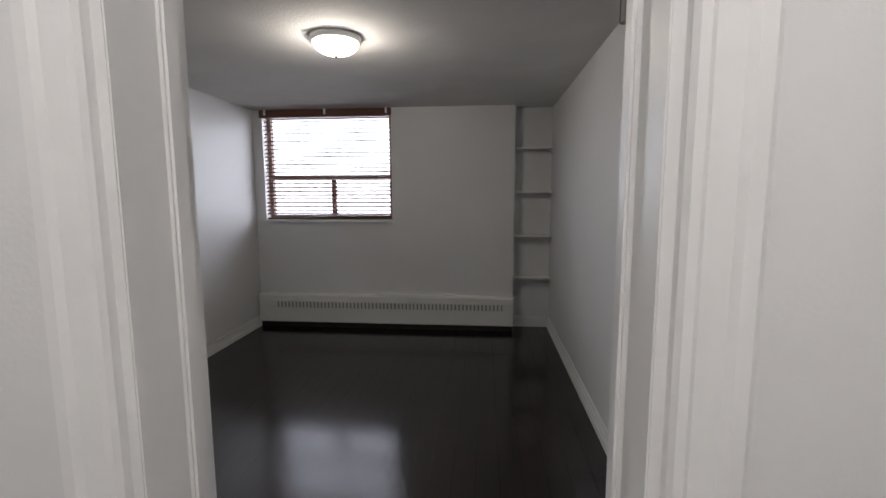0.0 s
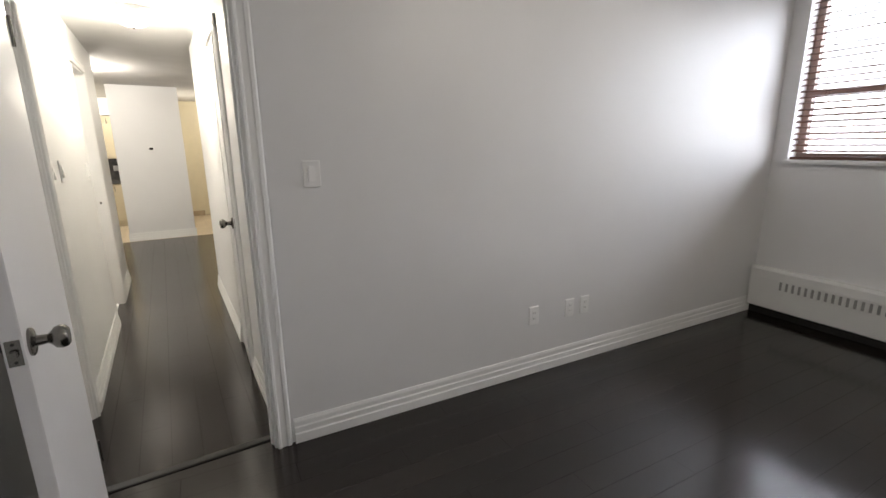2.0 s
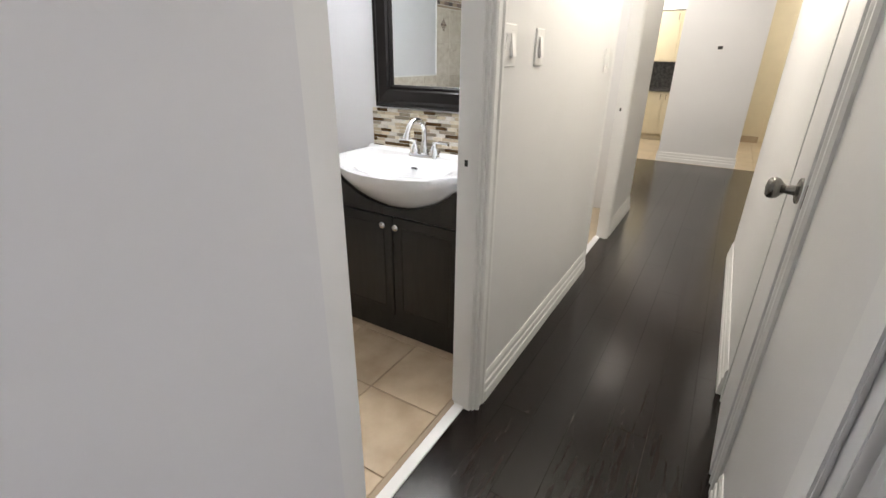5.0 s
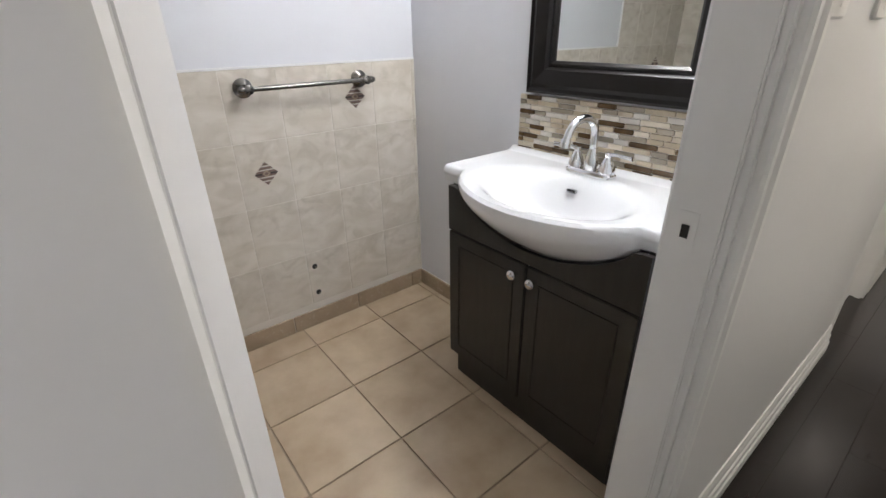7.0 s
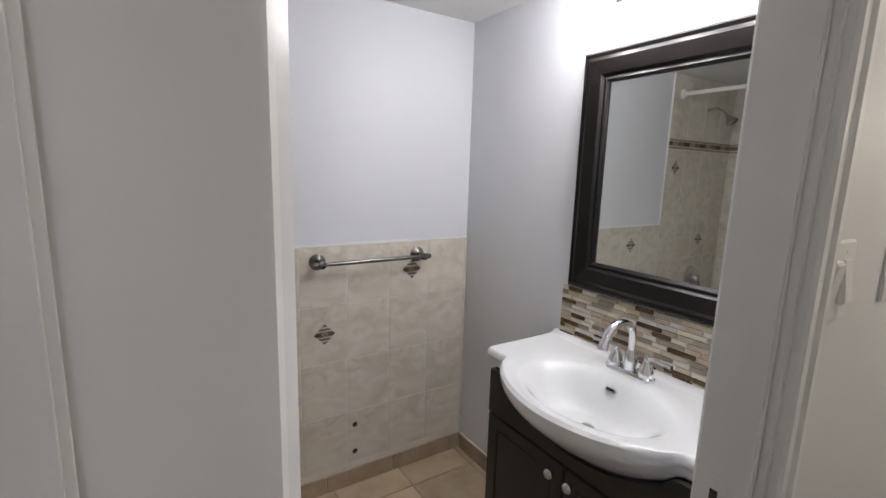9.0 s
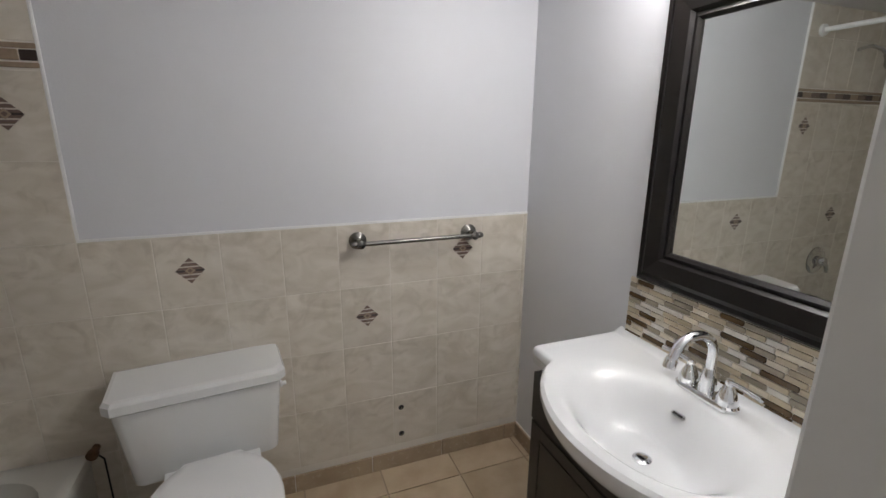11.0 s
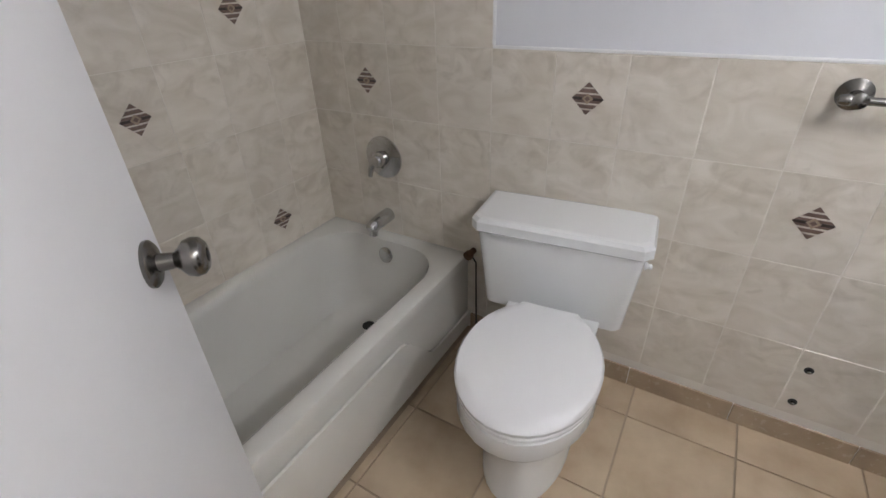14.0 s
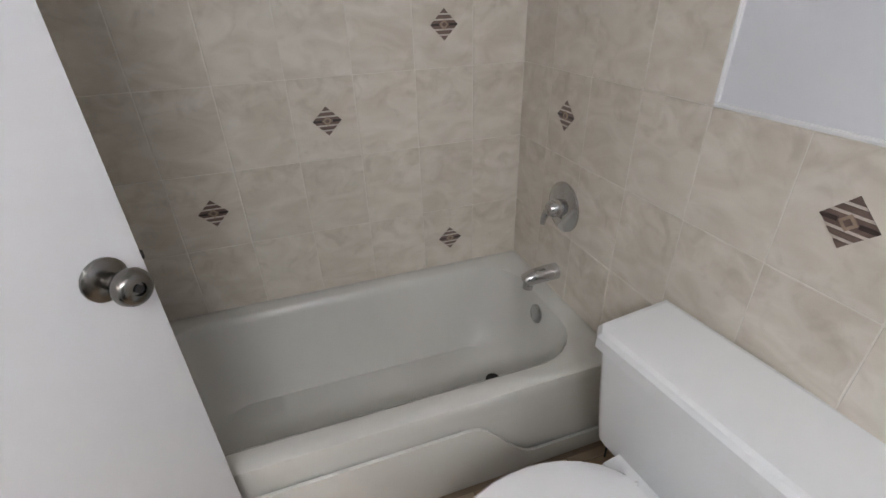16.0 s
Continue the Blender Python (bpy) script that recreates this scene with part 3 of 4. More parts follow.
for sz in (0.596, 1.06, 1.538, 2.006):
    sh = empty("niche_shelf", (3.11, 4.725, sz), "white painted shelf on cleats in the wall niche", "shelf", "niche shelves")
    part("board", boxes((-0.205, 0.205, -0.165, 0, -0.016, 0.002), bevel=0.003), TRIM, sh)
    for cx in (-0.197, 0.197):
        part("cleat", boxes((cx - 0.008, cx + 0.008, -0.150, -0.002, -0.046, -0.017), bevel=0.002), TRIM, sh)

# ---- outside ----
tower = empty("apartment_tower", (8.0, 46, -20), "tall pale concrete apartment tower with balconies", "building")
part("core", boxes((-7, 7, 0, 14, 0, 58)), STOREY, tower)
band = mesh_of(boxes((-7.2, 7.2, -1.3, 0.0, 0, 1.1)), "balcony", STOREY)
pane = mesh_of(boxes((-0.9, 0.9, -0.05, 0.0, 0, 1.5)), "window", TOWERG)
for k in range(19):
    b = new("balcony", band)
    b.parent = tower
    b.matrix_local = Matrix.Translation((0, 0, 2.9 * k + 1.0))
    for q in range(5):
        w = new("window", pane)
        w.parent = tower
        w.matrix_local = Matrix.Translation((-5.6 + 2.8 * q, 0, 2.9 * k + 2.2))
structure("ground", boxes((-400, 400, 6, 900, -20.4, -20)), STOREY, "pale ground far below the window", "ground")

# ---- kitchen and entry, far end ----
def cabinet(place, w, d, h, label, doors=2):
    root = empty("kitchen_cabinet", place, label, "cabinet")
    part("body", boxes((-d, 0, -w / 2, w / 2, 0, h), bevel=0.002), CREAM, root)
    for k in range(doors):
        a = -w / 2 + w * k / doors
        dr = part("door", boxes((0.001, 0.019, a + 0.003, a + w / doors - 0.003, 0.01, h - 0.01), bevel=0.003), CREAM, root)
        hy = a + (w / doors - 0.04 if k % 2 == 0 else 0.04)
        part("handle", tube([(0.019, hy, h * 0.82 if h > 0.6 else 0.06), (0.035, hy, h * 0.82 + 0.01 if h > 0.6 else 0.07), (0.035, hy, h * 0.95 - 0.02 if h > 0.6 else 0.15), (0.019, hy, h * 0.95 - 0.01 if h > 0.6 else 0.16)], 0.005, 8), NICKEL, dr)
    return root


for ky in (-0.35, -1.15, -1.95):
    cabinet((-7.80, ky, 0.10), 0.8, 0.6, 0.66, "cream kitchen base cabinet")
    cabinet((-8.30, ky, 1.19), 0.8, 0.34, 0.75, "cream kitchen wall cabinet")
structure("kitchen_bulkhead", boxes((-8.8, -8.25, -4.0, 0.57, 1.95, CH)), PAINT, "white bulkhead above the wall cabinets", "bulkhead")
structure("kitchen_plinth", boxes((-8.8, -7.86, -2.35, 0.05, 0, 0.10)), CREAM, "cream plinth under the base cabinets", "plinth")
structure("kitchen_wall_end", boxes((-8.8, -7.8, 0.06, 0.57, 0, CH)), PAINT, "white wall beside the cabinets", "wall")
tagged(part("worktop", boxes((-8.8, -7.76, -2.36, 0.05, 0.765, 0.80), bevel=0.004), GRANITE), "dark speckled granite worktop on base cabinets", "worktop")
tagged(part("stone_backsplash", boxes((-8.798, -8.78, -2.36, 0.05, 0.80, 1.19)), GRANITE), "dark veined stone backsplash", "backsplash")
kp = empty("wall_outlet", (-8.78, -0.30, 1.0), "pale outlet plate on the dark backsplash", "outlet")
part("plate", boxes((0, 0.008, -0.06, 0.06, -0.05, 0.05), bevel=0.003), PLASTIC, kp)
ed = empty("door_entry", (-8.5, 1.55, 0), "cream painted entry door with closer", "door", kind="structure")
part("leaf", boxes((-0.04, 0.0, -0.449, 0.449, 0.005, 1.848), bevel=0.003), CREAM, ed)
part("door_closer", boxes((0.0, 0.05, -0.35, -0.10, 1.71, 1.77), bevel=0.006), NICKEL, ed, "grey metal door closer")
structure("wall_entry", boxes((-8.8, -8.5, 0.776, 1.10, 0, CH), (-8.8, -8.5, 2.0, 4.0, 0, CH), (-8.8, -8.5, 1.10, 2.0, 1.85, CH)), CREAM, "cream painted entry wall", "wall")
structure("baseboard", boxes((-8.5, -8.485, 0.776, 1.08, 0, 0.10)), BASET, "brown tile base in the entry", "baseboard")

# ---- bathroom: vanity ----
VC = -0.553
van = empty("vanity_cabinet", (-1.0, VC + 0.022, 0), "dark espresso bathroom vanity cabinet with two doors", "vanity")


def bulge(y):
    """How far the basin's front swells at y from its middle."""
    t = max(0.0, 1 - ((y - 0.022) / 0.30) ** 2)
    return t ** 0.8 * min(1.0, 6 * t) ** 0.6


for s in (-1, 1):
    part("side_panel", boxes((-0.33, -0.002, s * 0.327 - 0.009, s * 0.327 + 0.009, 0.115, 0.762), bevel=0.0015), ESPRESSO, van)
    part("side_foot", boxes((-0.33, -0.022, s * 0.325 - 0.009, s * 0.325 + 0.009, 0.0, 0.115)), ESPRESSO, van)
part("bottom_panel", boxes((-0.33, -0.004, -0.316, 0.316, 0.115, 0.130)), ESPRESSO, van)
part("toe_kick", boxes((-0.034, -0.020, -0.316, 0.316, 0.0, 0.113)), ESPRESSO, van)
bm = bmesh.new()
top = [(y, 0.760 - 0.112 * bulge(y + 0.022)) for y in np.linspace(-0.336, 0.336, 33)]
ring = [(-0.336, 0.612)] + [(y, z) for y, z in top] + [(0.336, 0.612)]
part("front_panel", loft([[(0.0, y, z) for y, z in ring], [(0.016, y, z) for y, z in ring]]), ESPRESSO, van)
for s in (-1, 1):
    dr = part("door", boxes((0.0, 0.016, s * 0.002, s * 0.336, 0.118, 0.606), bevel=0.003), ESPRESSO, van)
    for a, b, c, d in ((0.045, 0.29, 0.160, 0.166), (0.045, 0.29, 0.558, 0.564), (0.045, 0.051, 0.166, 0.558), (0.284, 0.29, 0.166, 0.558)):
        part("moulding", boxes((0.015, 0.0185, s * a, s * b, c, d), bevel=0.001), ESPRESSO, dr)
    part("knob", lathe([(0.006, 0), (0.006, 0.012), (0.012, 0.016), (0.0155, 0.022), (0.0155, 0.026), (0.011, 0.031), (0.003, 0.032)], (1, 0, 0), (0.016, s * 0.034, 0.571), 18), CHROME, dr, "small chrome knob", True)

# the basin and its top in one piece of ceramic
SZ = 0.812
sink = empty("bathroom_sink", (0, VC, SZ), "glossy white ceramic vanity sink with bowed front", "sink")
bm = bmesh.new()
NY, NX = 64, 44
rows = []
for j in range(NY + 1):
    y = -0.362 + 0.724 * j / NY
    b = bulge(y)
    edge = -1.008 + 0.150 * b
    row = []
    for i in range(NX + 1):
        x = -1.331 + (edge + 1.331) * i / NX
        e = math.sqrt(((x + 1.065) / 0.172) ** 2 + ((y - 0.022) / 0.248) ** 2)
        t = max(0.0, min(1.0, (1.0 - e) / 0.62))
        z = -0.108 * (t * t * (3 - 2 * t)) - 0.004 * max(0.0, min(1, (1.12 - e) / 0.12))
        back = max(0.0, 1 - (x + 1.331) / 0.03)
        z += 0.016 * back * back * (3 - 2 * back)
        round_edge = max(0.0, 1 - (edge - x) / 0.012)
        z -= 0.008 * round_edge ** 2
        row.append(bm.verts.new((x, y, z)))
    low = 0.050 + 0.118 * b
    for k in range(1, 11):
        a = k / 10
        row.append(bm.verts.new((edge + 0.004 * math.sin(math.pi * min(1, a * 2)) - 0.150 * b * a ** 1.7, y, -0.012 - (low - 0.012) * a)))
    row.append(bm.verts.new((-1.325, y, -low)))
    rows.append(row)
for r0, r1 in zip(rows, rows[1:]):
    for i in range(len(r0) - 1):
        bm.faces.new((r0[i], r0[i + 1], r1[i + 1], r1[i]))
for r in (rows[0], rows[-1]):
    bm.faces.new(r)
basin = part("basin", bm, SINKC, sink, "", True)
part("drain", lathe([(0.021, 0.0), (0.021, 0.003), (0.015, 0.005), (0.013, 0.004), (0.012, 0.008), (0.002, 0.009)], (0, 0, 1), (-1.065, 0.022, -0.1115)), CHROME, sink, "chrome pop-up drain", True)
ov = part("overflow", boxes((-0.004, 0.004, -0.019, 0.019, -0.006, 0.006), bevel=0.003), CHROME, sink, "chrome rimmed overflow slot")
ov.matrix_local = pose(-1.188, 0.0, -0.040, 0, -38, 0)
part("slot", boxes((0.003, 0.0052, -0.013, 0.013, -0.003, 0.003)), DARK, ov)

fau = empty("faucet", (-1.262, VC + 0.005, SZ + 0.0), "chrome centerset faucet with high arc spout", "faucet")
part("base_plate", loft([rounded(0, 0, 0.027, 0.08, 0.026, 0, 6), rounded(0, 0, 0.027, 0.08, 0.026, 0.008, 6), rounded(0, 0, 0.022, 0.074, 0.021, 0.014, 6)]), CHROME, fau, "", True)
part("spout_base", lathe([(0.021, 0.012), (0.020, 0.03), (0.016, 0.06), (0.0125, 0.075)]), CHROME, fau, "", True)
arc = [(0, 0, 0.06), (0, 0, 0.105)] + [(0.055 - 0.055 * math.cos(a), -0.012 * a / 3, 0.115 + 0.050 * math.sin(a)) for a in np.linspace(0.1, 2.75, 16)]
arc.append((0.117, -0.012, 0.108))
sp = part("spout", tube(arc, 0.0115, 16), CHROME, fau, "", True)
part("aerator", lathe([(0.012, 0), (0.0145, 0.006), (0.0145, 0.024), (0.010, 0.025)], (0.25, -0.02, -1), (0.115, -0.012, 0.116)), CHROME, sp, "", True)
for s in (-1, 1):
    h = part("handle", lathe([(0.024, 0.012), (0.023, 0.025), (0.016, 0.045), (0.009, 0.058), (0.011, 0.064), (0.008, 0.072)], (0, 0, 1), (0, s * 0.052, 0)), CHROME, fau, "", True)
    part("lever", tube([(0.0, s * 0.052, 0.066), (0.004, s * 0.085, 0.070), (0.008, s * 0.125, 0.069), (0.009, s * 0.131, 0.069)], [0.0065, 0.0055, 0.006, 0.007], 10), CHROME, h, "", True)

# mirror
mir = empty("wall_mirror", (WX, VC, 1.012), "rectangular mirror in a wide dark wood frame", "mirror")
MW, MH = 0.302, 0.776
FR = [(0, 0), (0.098, 0), (0.098, 0.012), (0.090, 0.020), (0.080, 0.016), (0.072, 0.026), (0.030, 0.032), (0.018, 0.026), (0.008, 0.030), (0, 0.022)]


def frame_side(p0, p1, inward):
    """One mitred length of frame between two outer corners."""
    d = (Vector(p1) - Vector(p0)).normalized()
    inw = Vector(inward)
    return loft([[Vector(p0) + d * a + inw * a + Vector((b + 0.002, 0, 0)) for a, b in FR], [Vector(p1) - d * a + inw * a + Vector((b + 0.002, 0, 0)) for a, b in FR]])


for p0, p1, inw in (((0, -MW, 0), (0, MW, 0), (0, 0, 1)), ((0, MW, MH), (0, -MW, MH), (0, 0, -1)), ((0, -MW, MH), (0, -MW, 0), (0, 1, 0)), ((0, MW, 0), (0, MW, MH), (0, -1, 0))):
    part("frame_side", frame_side(p0, p1, inw), FRAMEW, mir)
part("glass", boxes((0.004, 0.010, -MW + 0.09, MW - 0.09, 0.09, MH - 0.09)), mirror_mat, mir, "silvered mirror glass")

# light above the mirror
vl = empty("vanity_light", (WX, VC, 1.90), "chrome wall light with three white glass shades, lit", "wall light")
part("back_plate", boxes((0.0, 0.022, -0.28, 0.28, 0.02, 0.09), bevel=0.006), CHROME, vl)
for vy in (-0.197, 0.0, 0.198):
    part("arm", tube([(0.02, vy, 0.055), (0.07, vy, 0.062), (0.108, vy, 0.050), (0.108, vy, 0.03)], 0.007, 10), CHROME, vl, "", True)
    g = part("shade", lathe([(0.022, 0.04), (0.040, 0.02), (0.058, -0.03), (0.066, -0.07), (0.060, -0.071), (0.052, -0.03), (0.018, 0.034)], (0, 0, 1), (0.108, vy, 0.0)), GLOWV, vl, "frosted white glass shade", True)
    g.visible_shadow = False

# ---- bathroom: toilet ----
toi = empty("toilet", (-0.062, -1.40, 0.004), "white two-piece toilet with closed round lid", "toilet", turn=6)


def oval(cx, cy, rx, ry, z, n=36, back=None):
    out = []
    for i in range(n):
        a = 2 * math.pi * i / n
        x, y = cx + rx * math.cos(a), cy + ry * math.sin(a)
        if back is not None:
            y = max(y, back)
        out.append((x, y, z))
    return out


part("pedestal", loft([oval(0, 0.265, 0.130, 0.245, 0), oval(0, 0.265, 0.128, 0.243, 0.03), oval(0, 0.265, 0.116, 0.228, 0.10), oval(0, 0.275, 0.116, 0.228, 0.19), oval(0, 0.30, 0.135, 0.228, 0.255), oval(0, 0.347, 0.168, 0.232, 0.295), oval(0, 0.362, 0.181, 0.238, 0.33), oval(0, 0.362, 0.180, 0.235, 0.382), oval(0, 0.362, 0.168, 0.222, 0.388)]), CERAMIC, toi, "", True)
part("tank_shelf", loft([rounded(0, 0.07, 0.12, 0.09, 0.04, 0.20), rounded(0, 0.07, 0.14, 0.10, 0.04, 0.33), rounded(0, 0.07, 0.14, 0.10, 0.04, 0.372)]), CERAMIC, toi, "", True)
part("seat", loft([oval(0, 0.362, 0.178, 0.232, 0.389, back=0.142), oval(0, 0.362, 0.182, 0.237, 0.394, back=0.140), oval(0, 0.362, 0.182, 0.237, 0.402, back=0.140), oval(0, 0.362, 0.178, 0.232, 0.407, back=0.142)]), SEATP, toi, "", True)
lid = part("seat_lid", loft([oval(0, 0.362, 0.180, 0.235, 0.4085, back=0.145), oval(0, 0.362, 0.184, 0.239, 0.413, back=0.143), oval(0, 0.362, 0.184, 0.239, 0.421, back=0.143), oval(0, 0.362, 0.178, 0.232, 0.428, back=0.147), oval(0, 0.362, 0.150, 0.20, 0.431, back=0.165)]), SEATP, toi, "", True)
for s in (-0.07, 0.07):
    part("hinge_cap", boxes((s - 0.018, s + 0.018, 0.128, 0.150, 0.392, 0.418), bevel=0.005), SEATP, lid)
part("tank", loft([rounded(0.012, 0, 0.214, 0.088, 0.035, 0.350), rounded(0.012, 0, 0.222, 0.096, 0.035, 0.44), rounded(0.012, 0, 0.240, 0.100, 0.03, 0.615)]), CERAMIC, toi, "", True)


def chamfered(hx, hy, c, z, cx=0.012):
    return [(cx + u * hx + v * c, w * hy + k * c, z) for u, v, w, k in ((1, 0, 1, -1), (1, -1, 1, 0), (-1, 1, 1, 0), (-1, 0, 1, -1), (-1, 0, -1, 0), (1, 0, -1, 0))]


part("tank_lid", loft([chamfered(0.247, 0.106, 0.022, 0.614), chamfered(0.255, 0.113, 0.024, 0.620), chamfered(0.255, 0.113, 0.024, 0.648), chamfered(0.248, 0.106, 0.023, 0.659), chamfered(0.237, 0.095, 0.021, 0.662)]), CERAMIC, toi)
part("flush_lever", lathe([(0.012, 0), (0.012, 0.006), (0.007, 0.010), (0.008, 0.018), (0.003, 0.021)], (-1, 0, 0), (-0.226, 0.055, 0.575), 14), SEATP, toi, "white plastic flush button", True)

# ---- bathroom: tub ----
AX, RZ = 0.322, 0.365
tub = empty("bathtub", (0, 0, 0), "white enamelled built-in bath tub with apron", "bathtub")
tcx, tcy = (AX + TX) / 2, (TY - 0.08) / 2
thx, thy = (TX - AX) / 2 - 0.004, (-0.08 - TY) / 2 - 0.004
ringsT = [rounded(tcx, tcy, thx - 0.01, thy, 0.004, 0.0), rounded(tcx, tcy, thx - 0.006, thy, 0.004, RZ - 0.05), rounded(tcx, tcy, thx, thy, 0.01, RZ - 0.02), rounded(tcx, tcy, thx - 0.004, thy - 0.002, 0.012, RZ - 0.004), rounded(tcx, tcy, thx - 0.014, thy - 0.01, 0.015, RZ)]
for inset_x, inset_y, r, z, dy in ((0.060, 0.072, 0.16, RZ, -0.012), (0.070, 0.083, 0.16, RZ - 0.006, -0.014), (0.078, 0.092, 0.155, RZ - 0.03, -0.018), (0.098, 0.125, 0.15, 0.20, -0.03), (0.118, 0.155, 0.14, 0.09, -0.035), (0.150, 0.20, 0.12, 0.045, -0.03), (0.22, 0.30, 0.09, 0.038, 0.0)):
    ringsT.append(rounded(tcx, tcy + dy, thx - inset_x, thy - inset_y, r, z))
part("shell", loft(ringsT, True, True), TUBC, tub, "", True)
curve = [(-0.16, 0.03), (-0.16, 0.27), (-1.02, 0.27)] + [(-1.02 - 0.20 * k / 8 - 0.02, 0.27 - 0.17 * (3 * (k / 8) ** 2 - 2 * (k / 8) ** 3)) for k in range(9)] + [(-1.50, 0.095), (-1.50, 0.03)]
part("apron_panel", loft([[(AX + 0.005, y, z) for y, z in curve], [(AX - 0.004, y, z) for y, z in curve]]), TUBC, tub, "raised lower apron panel")
part("drain", lathe([(0.026, 0.0), (0.026, 0.003), (0.020, 0.004), (0.016, 0.001)], (0, 0, 1), (0.672, -1.27, 0.0415)), DARK, tub, "dark open drain", True)
part("overflow_plate", lathe([(0.034, 0.0), (0.034, 0.004), (0.029, 0.008), (0.004, 0.009)], (0, 1, 0.18), (0.675, -1.434, 0.298)), DIMCHROME, tub, "round chrome overflow plate", True)

val = empty("shower_valve", (0.695, TY + 0.009, 0.69), "round chrome shower valve with lever", "shower valve")
part("plate", lathe([(0.082, 0), (0.081, 0.006), (0.060, 0.014), (0.03, 0.018)], (0, 1, 0), (0, 0, 0), 36), DIMCHROME, val, "", True)
part("hub", lathe([(0.030, 0.014), (0.028, 0.045), (0.020, 0.058), (0.004, 0.060)], (0, 1, 0)), DIMCHROME, val, "", True)
part("lever", tube([(0.0, 0.045, 0.0), (0.022, 0.050, -0.022), (0.032, 0.052, -0.052), (0.033, 0.052, -0.066)], [0.013, 0.012, 0.010, 0.008], 12), DIMCHROME, val, "", True)
spt = empty("tub_spout", (0.70, TY + 0.009, 0.445), "chrome bath tub spout", "tub spout")
part("body", tube([(0, 0, 0), (0, 0.04, 0.0), (0, 0.085, -0.004), (0, 0.118, -0.013), (0, 0.124, -0.016)], [0.029, 0.029, 0.027, 0.025, 0.018], 18), DIMCHROME, spt, "", True)
part("outlet", lathe([(0.018, 0), (0.018, 0.028), (0.014, 0.029)], (0, 0.15, -1), (0, 0.103, -0.018)), DIMCHROME, spt, "", True)
shw = empty("shower", (0.66, TY + 0.009, 1.86), "chrome shower head on a bent arm", "shower")
part("arm", tube([(0, 0, 0), (0, 0.06, 0.01), (0, 0.11, -0.015), (0, 0.135, -0.045)], 0.009, 12), DIMCHROME, shw, "", True)
part("head", lathe([(0.014, 0), (0.018, 0.02), (0.036, 0.055), (0.036, 0.065), (0.004, 0.066)], (0, 0.6, -0.8), (0, 0.130, -0.040)), DIMCHROME, shw, "", True)
rod = empty("shower_rod", (0.34, -0.80, 1.93), "white shower curtain rod over the tub", "curtain rod")
part("rod", tube([(0, -0.708, 0), (0, 0.708, 0)], 0.0125, 14), CAULK, rod, "", True)
for s in (-1, 1):
    part("flange", lathe([(0.03, 0), (0.028, 0.012), (0.016, 0.016)], (0, -s, 0), (0, s * 0.709, 0)), CAULK, rod, "", True)
sv = empty("supply_valve", (0.305, TY + 0.012, 0.385), "small rusty water supply valve beside the tub", "valve")
part("body", lathe([(0.012, 0), (0.012, 0.03), (0.018, 0.034), (0.018, 0.05), (0.004, 0.052)], (0, 1, 0), n=14), RUST, sv, "", True)
part("supply_hose", tube([(-0.005, 0.03, -0.005), (-0.026, 0.032, -0.03), (-0.028, 0.034, -0.20), (-0.03, 0.034, -0.375)], 0.003, 8), DARK, sv, "", True)

# towel bar
tb = empty("towel_bar", (-0.83, TY, 1.03), "brushed nickel towel bar on round posts", "towel bar")
for s in (-1, 1):
    p = part("post", lathe([(0.033, 0.0), (0.033, 0.006), (0.025, 0.011), (0.022, 0.014), (0.026, 0.018), (0.014, 0.026), (0.012, 0.055), (0.016, 0.060), (0.016, 0.074), (0.006, 0.078)], (0, 1, 0), (s * 0.225, 0.009, 0)), NICKEL, tb, "", True)
    part("end_cap", lathe([(0.011, 0), (0.013, 0.008), (0.009, 0.02), (0.003, 0.022)], (s, 0, 0), (s * 0.238, 0.074, 0), 14), NICKEL, p, "", True)
part("bar", tube([(-0.225, 0.074, 0), (0.225, 0.074, 0)], 0.0085, 14), NICKEL, tb, "", True)
for hz in (0.286, 0.158):
    h = empty("pipe_stub", (-0.76, TY + 0.008, hz), "small dark screw fitting in the tiled wall", "fitting")
    part("hole", lathe([(0.012, 0.0), (0.012, 0.002)], (0, 1, 0), n=14), DARK, h)
    part("stub", lathe([(0.005, 0.0), (0.005, 0.012), (0.003, 0.014)], (0, 1, 0), n=10), NICKEL, h)

# ---- wall tiles, medallions, mosaic, floor pieces ----
TW, THT, GAP = 0.195, 0.2455, 0.0025
def tile_mesh(w, h, t, mat, name="tile"):
    c = 0.0004 if name == "plank" else 0.0012
    return mesh_of(loft([rounded(w / 2, h / 2, w / 2, h / 2, 0.002, 0, 1), rounded(w / 2, h / 2, w / 2, h / 2, 0.002, t - c, 1), rounded(w / 2, h / 2, w / 2 - c, h / 2 - c, 0.002, t, 1)]), name, mat)


cache = {}
def lay(parent, name, w, h, t, mat, m):
    key = (name, round(w, 3), round(h, 3), mat.name)
    if key not in cache:
        cache[key] = tile_mesh(w, h, t, mat, name)
    ob = new(name, cache[key])
    ob.parent = parent
    ob.matrix_local = m
    return ob


def tile_field(parent, basis, u0, u1, v0, v1, ustart, vstart):
    """Tiles over a rectangle; basis turns (u, v, out) into the world."""
    u = ustart
    while u < u1 - 0.004:
        a, b = max(u, u0), min(u + TW, u1)
        v = vstart
        while v < v1 - 0.004:
            c, d = max(v, v0), min(v + THT, v1)
            if b - a > 0.012 and d - c > 0.012:
                lay(parent, "tile", b - a - GAP, d - c - GAP, 0.007, TILE, basis @ Matrix.Translation((a + GAP / 2, c + GAP / 2, 0.002)))
            v += THT
        u += TW


def grout_sheet(name, label, bm):
    return structure(name, bm, GROUT, label, "tiled wall")


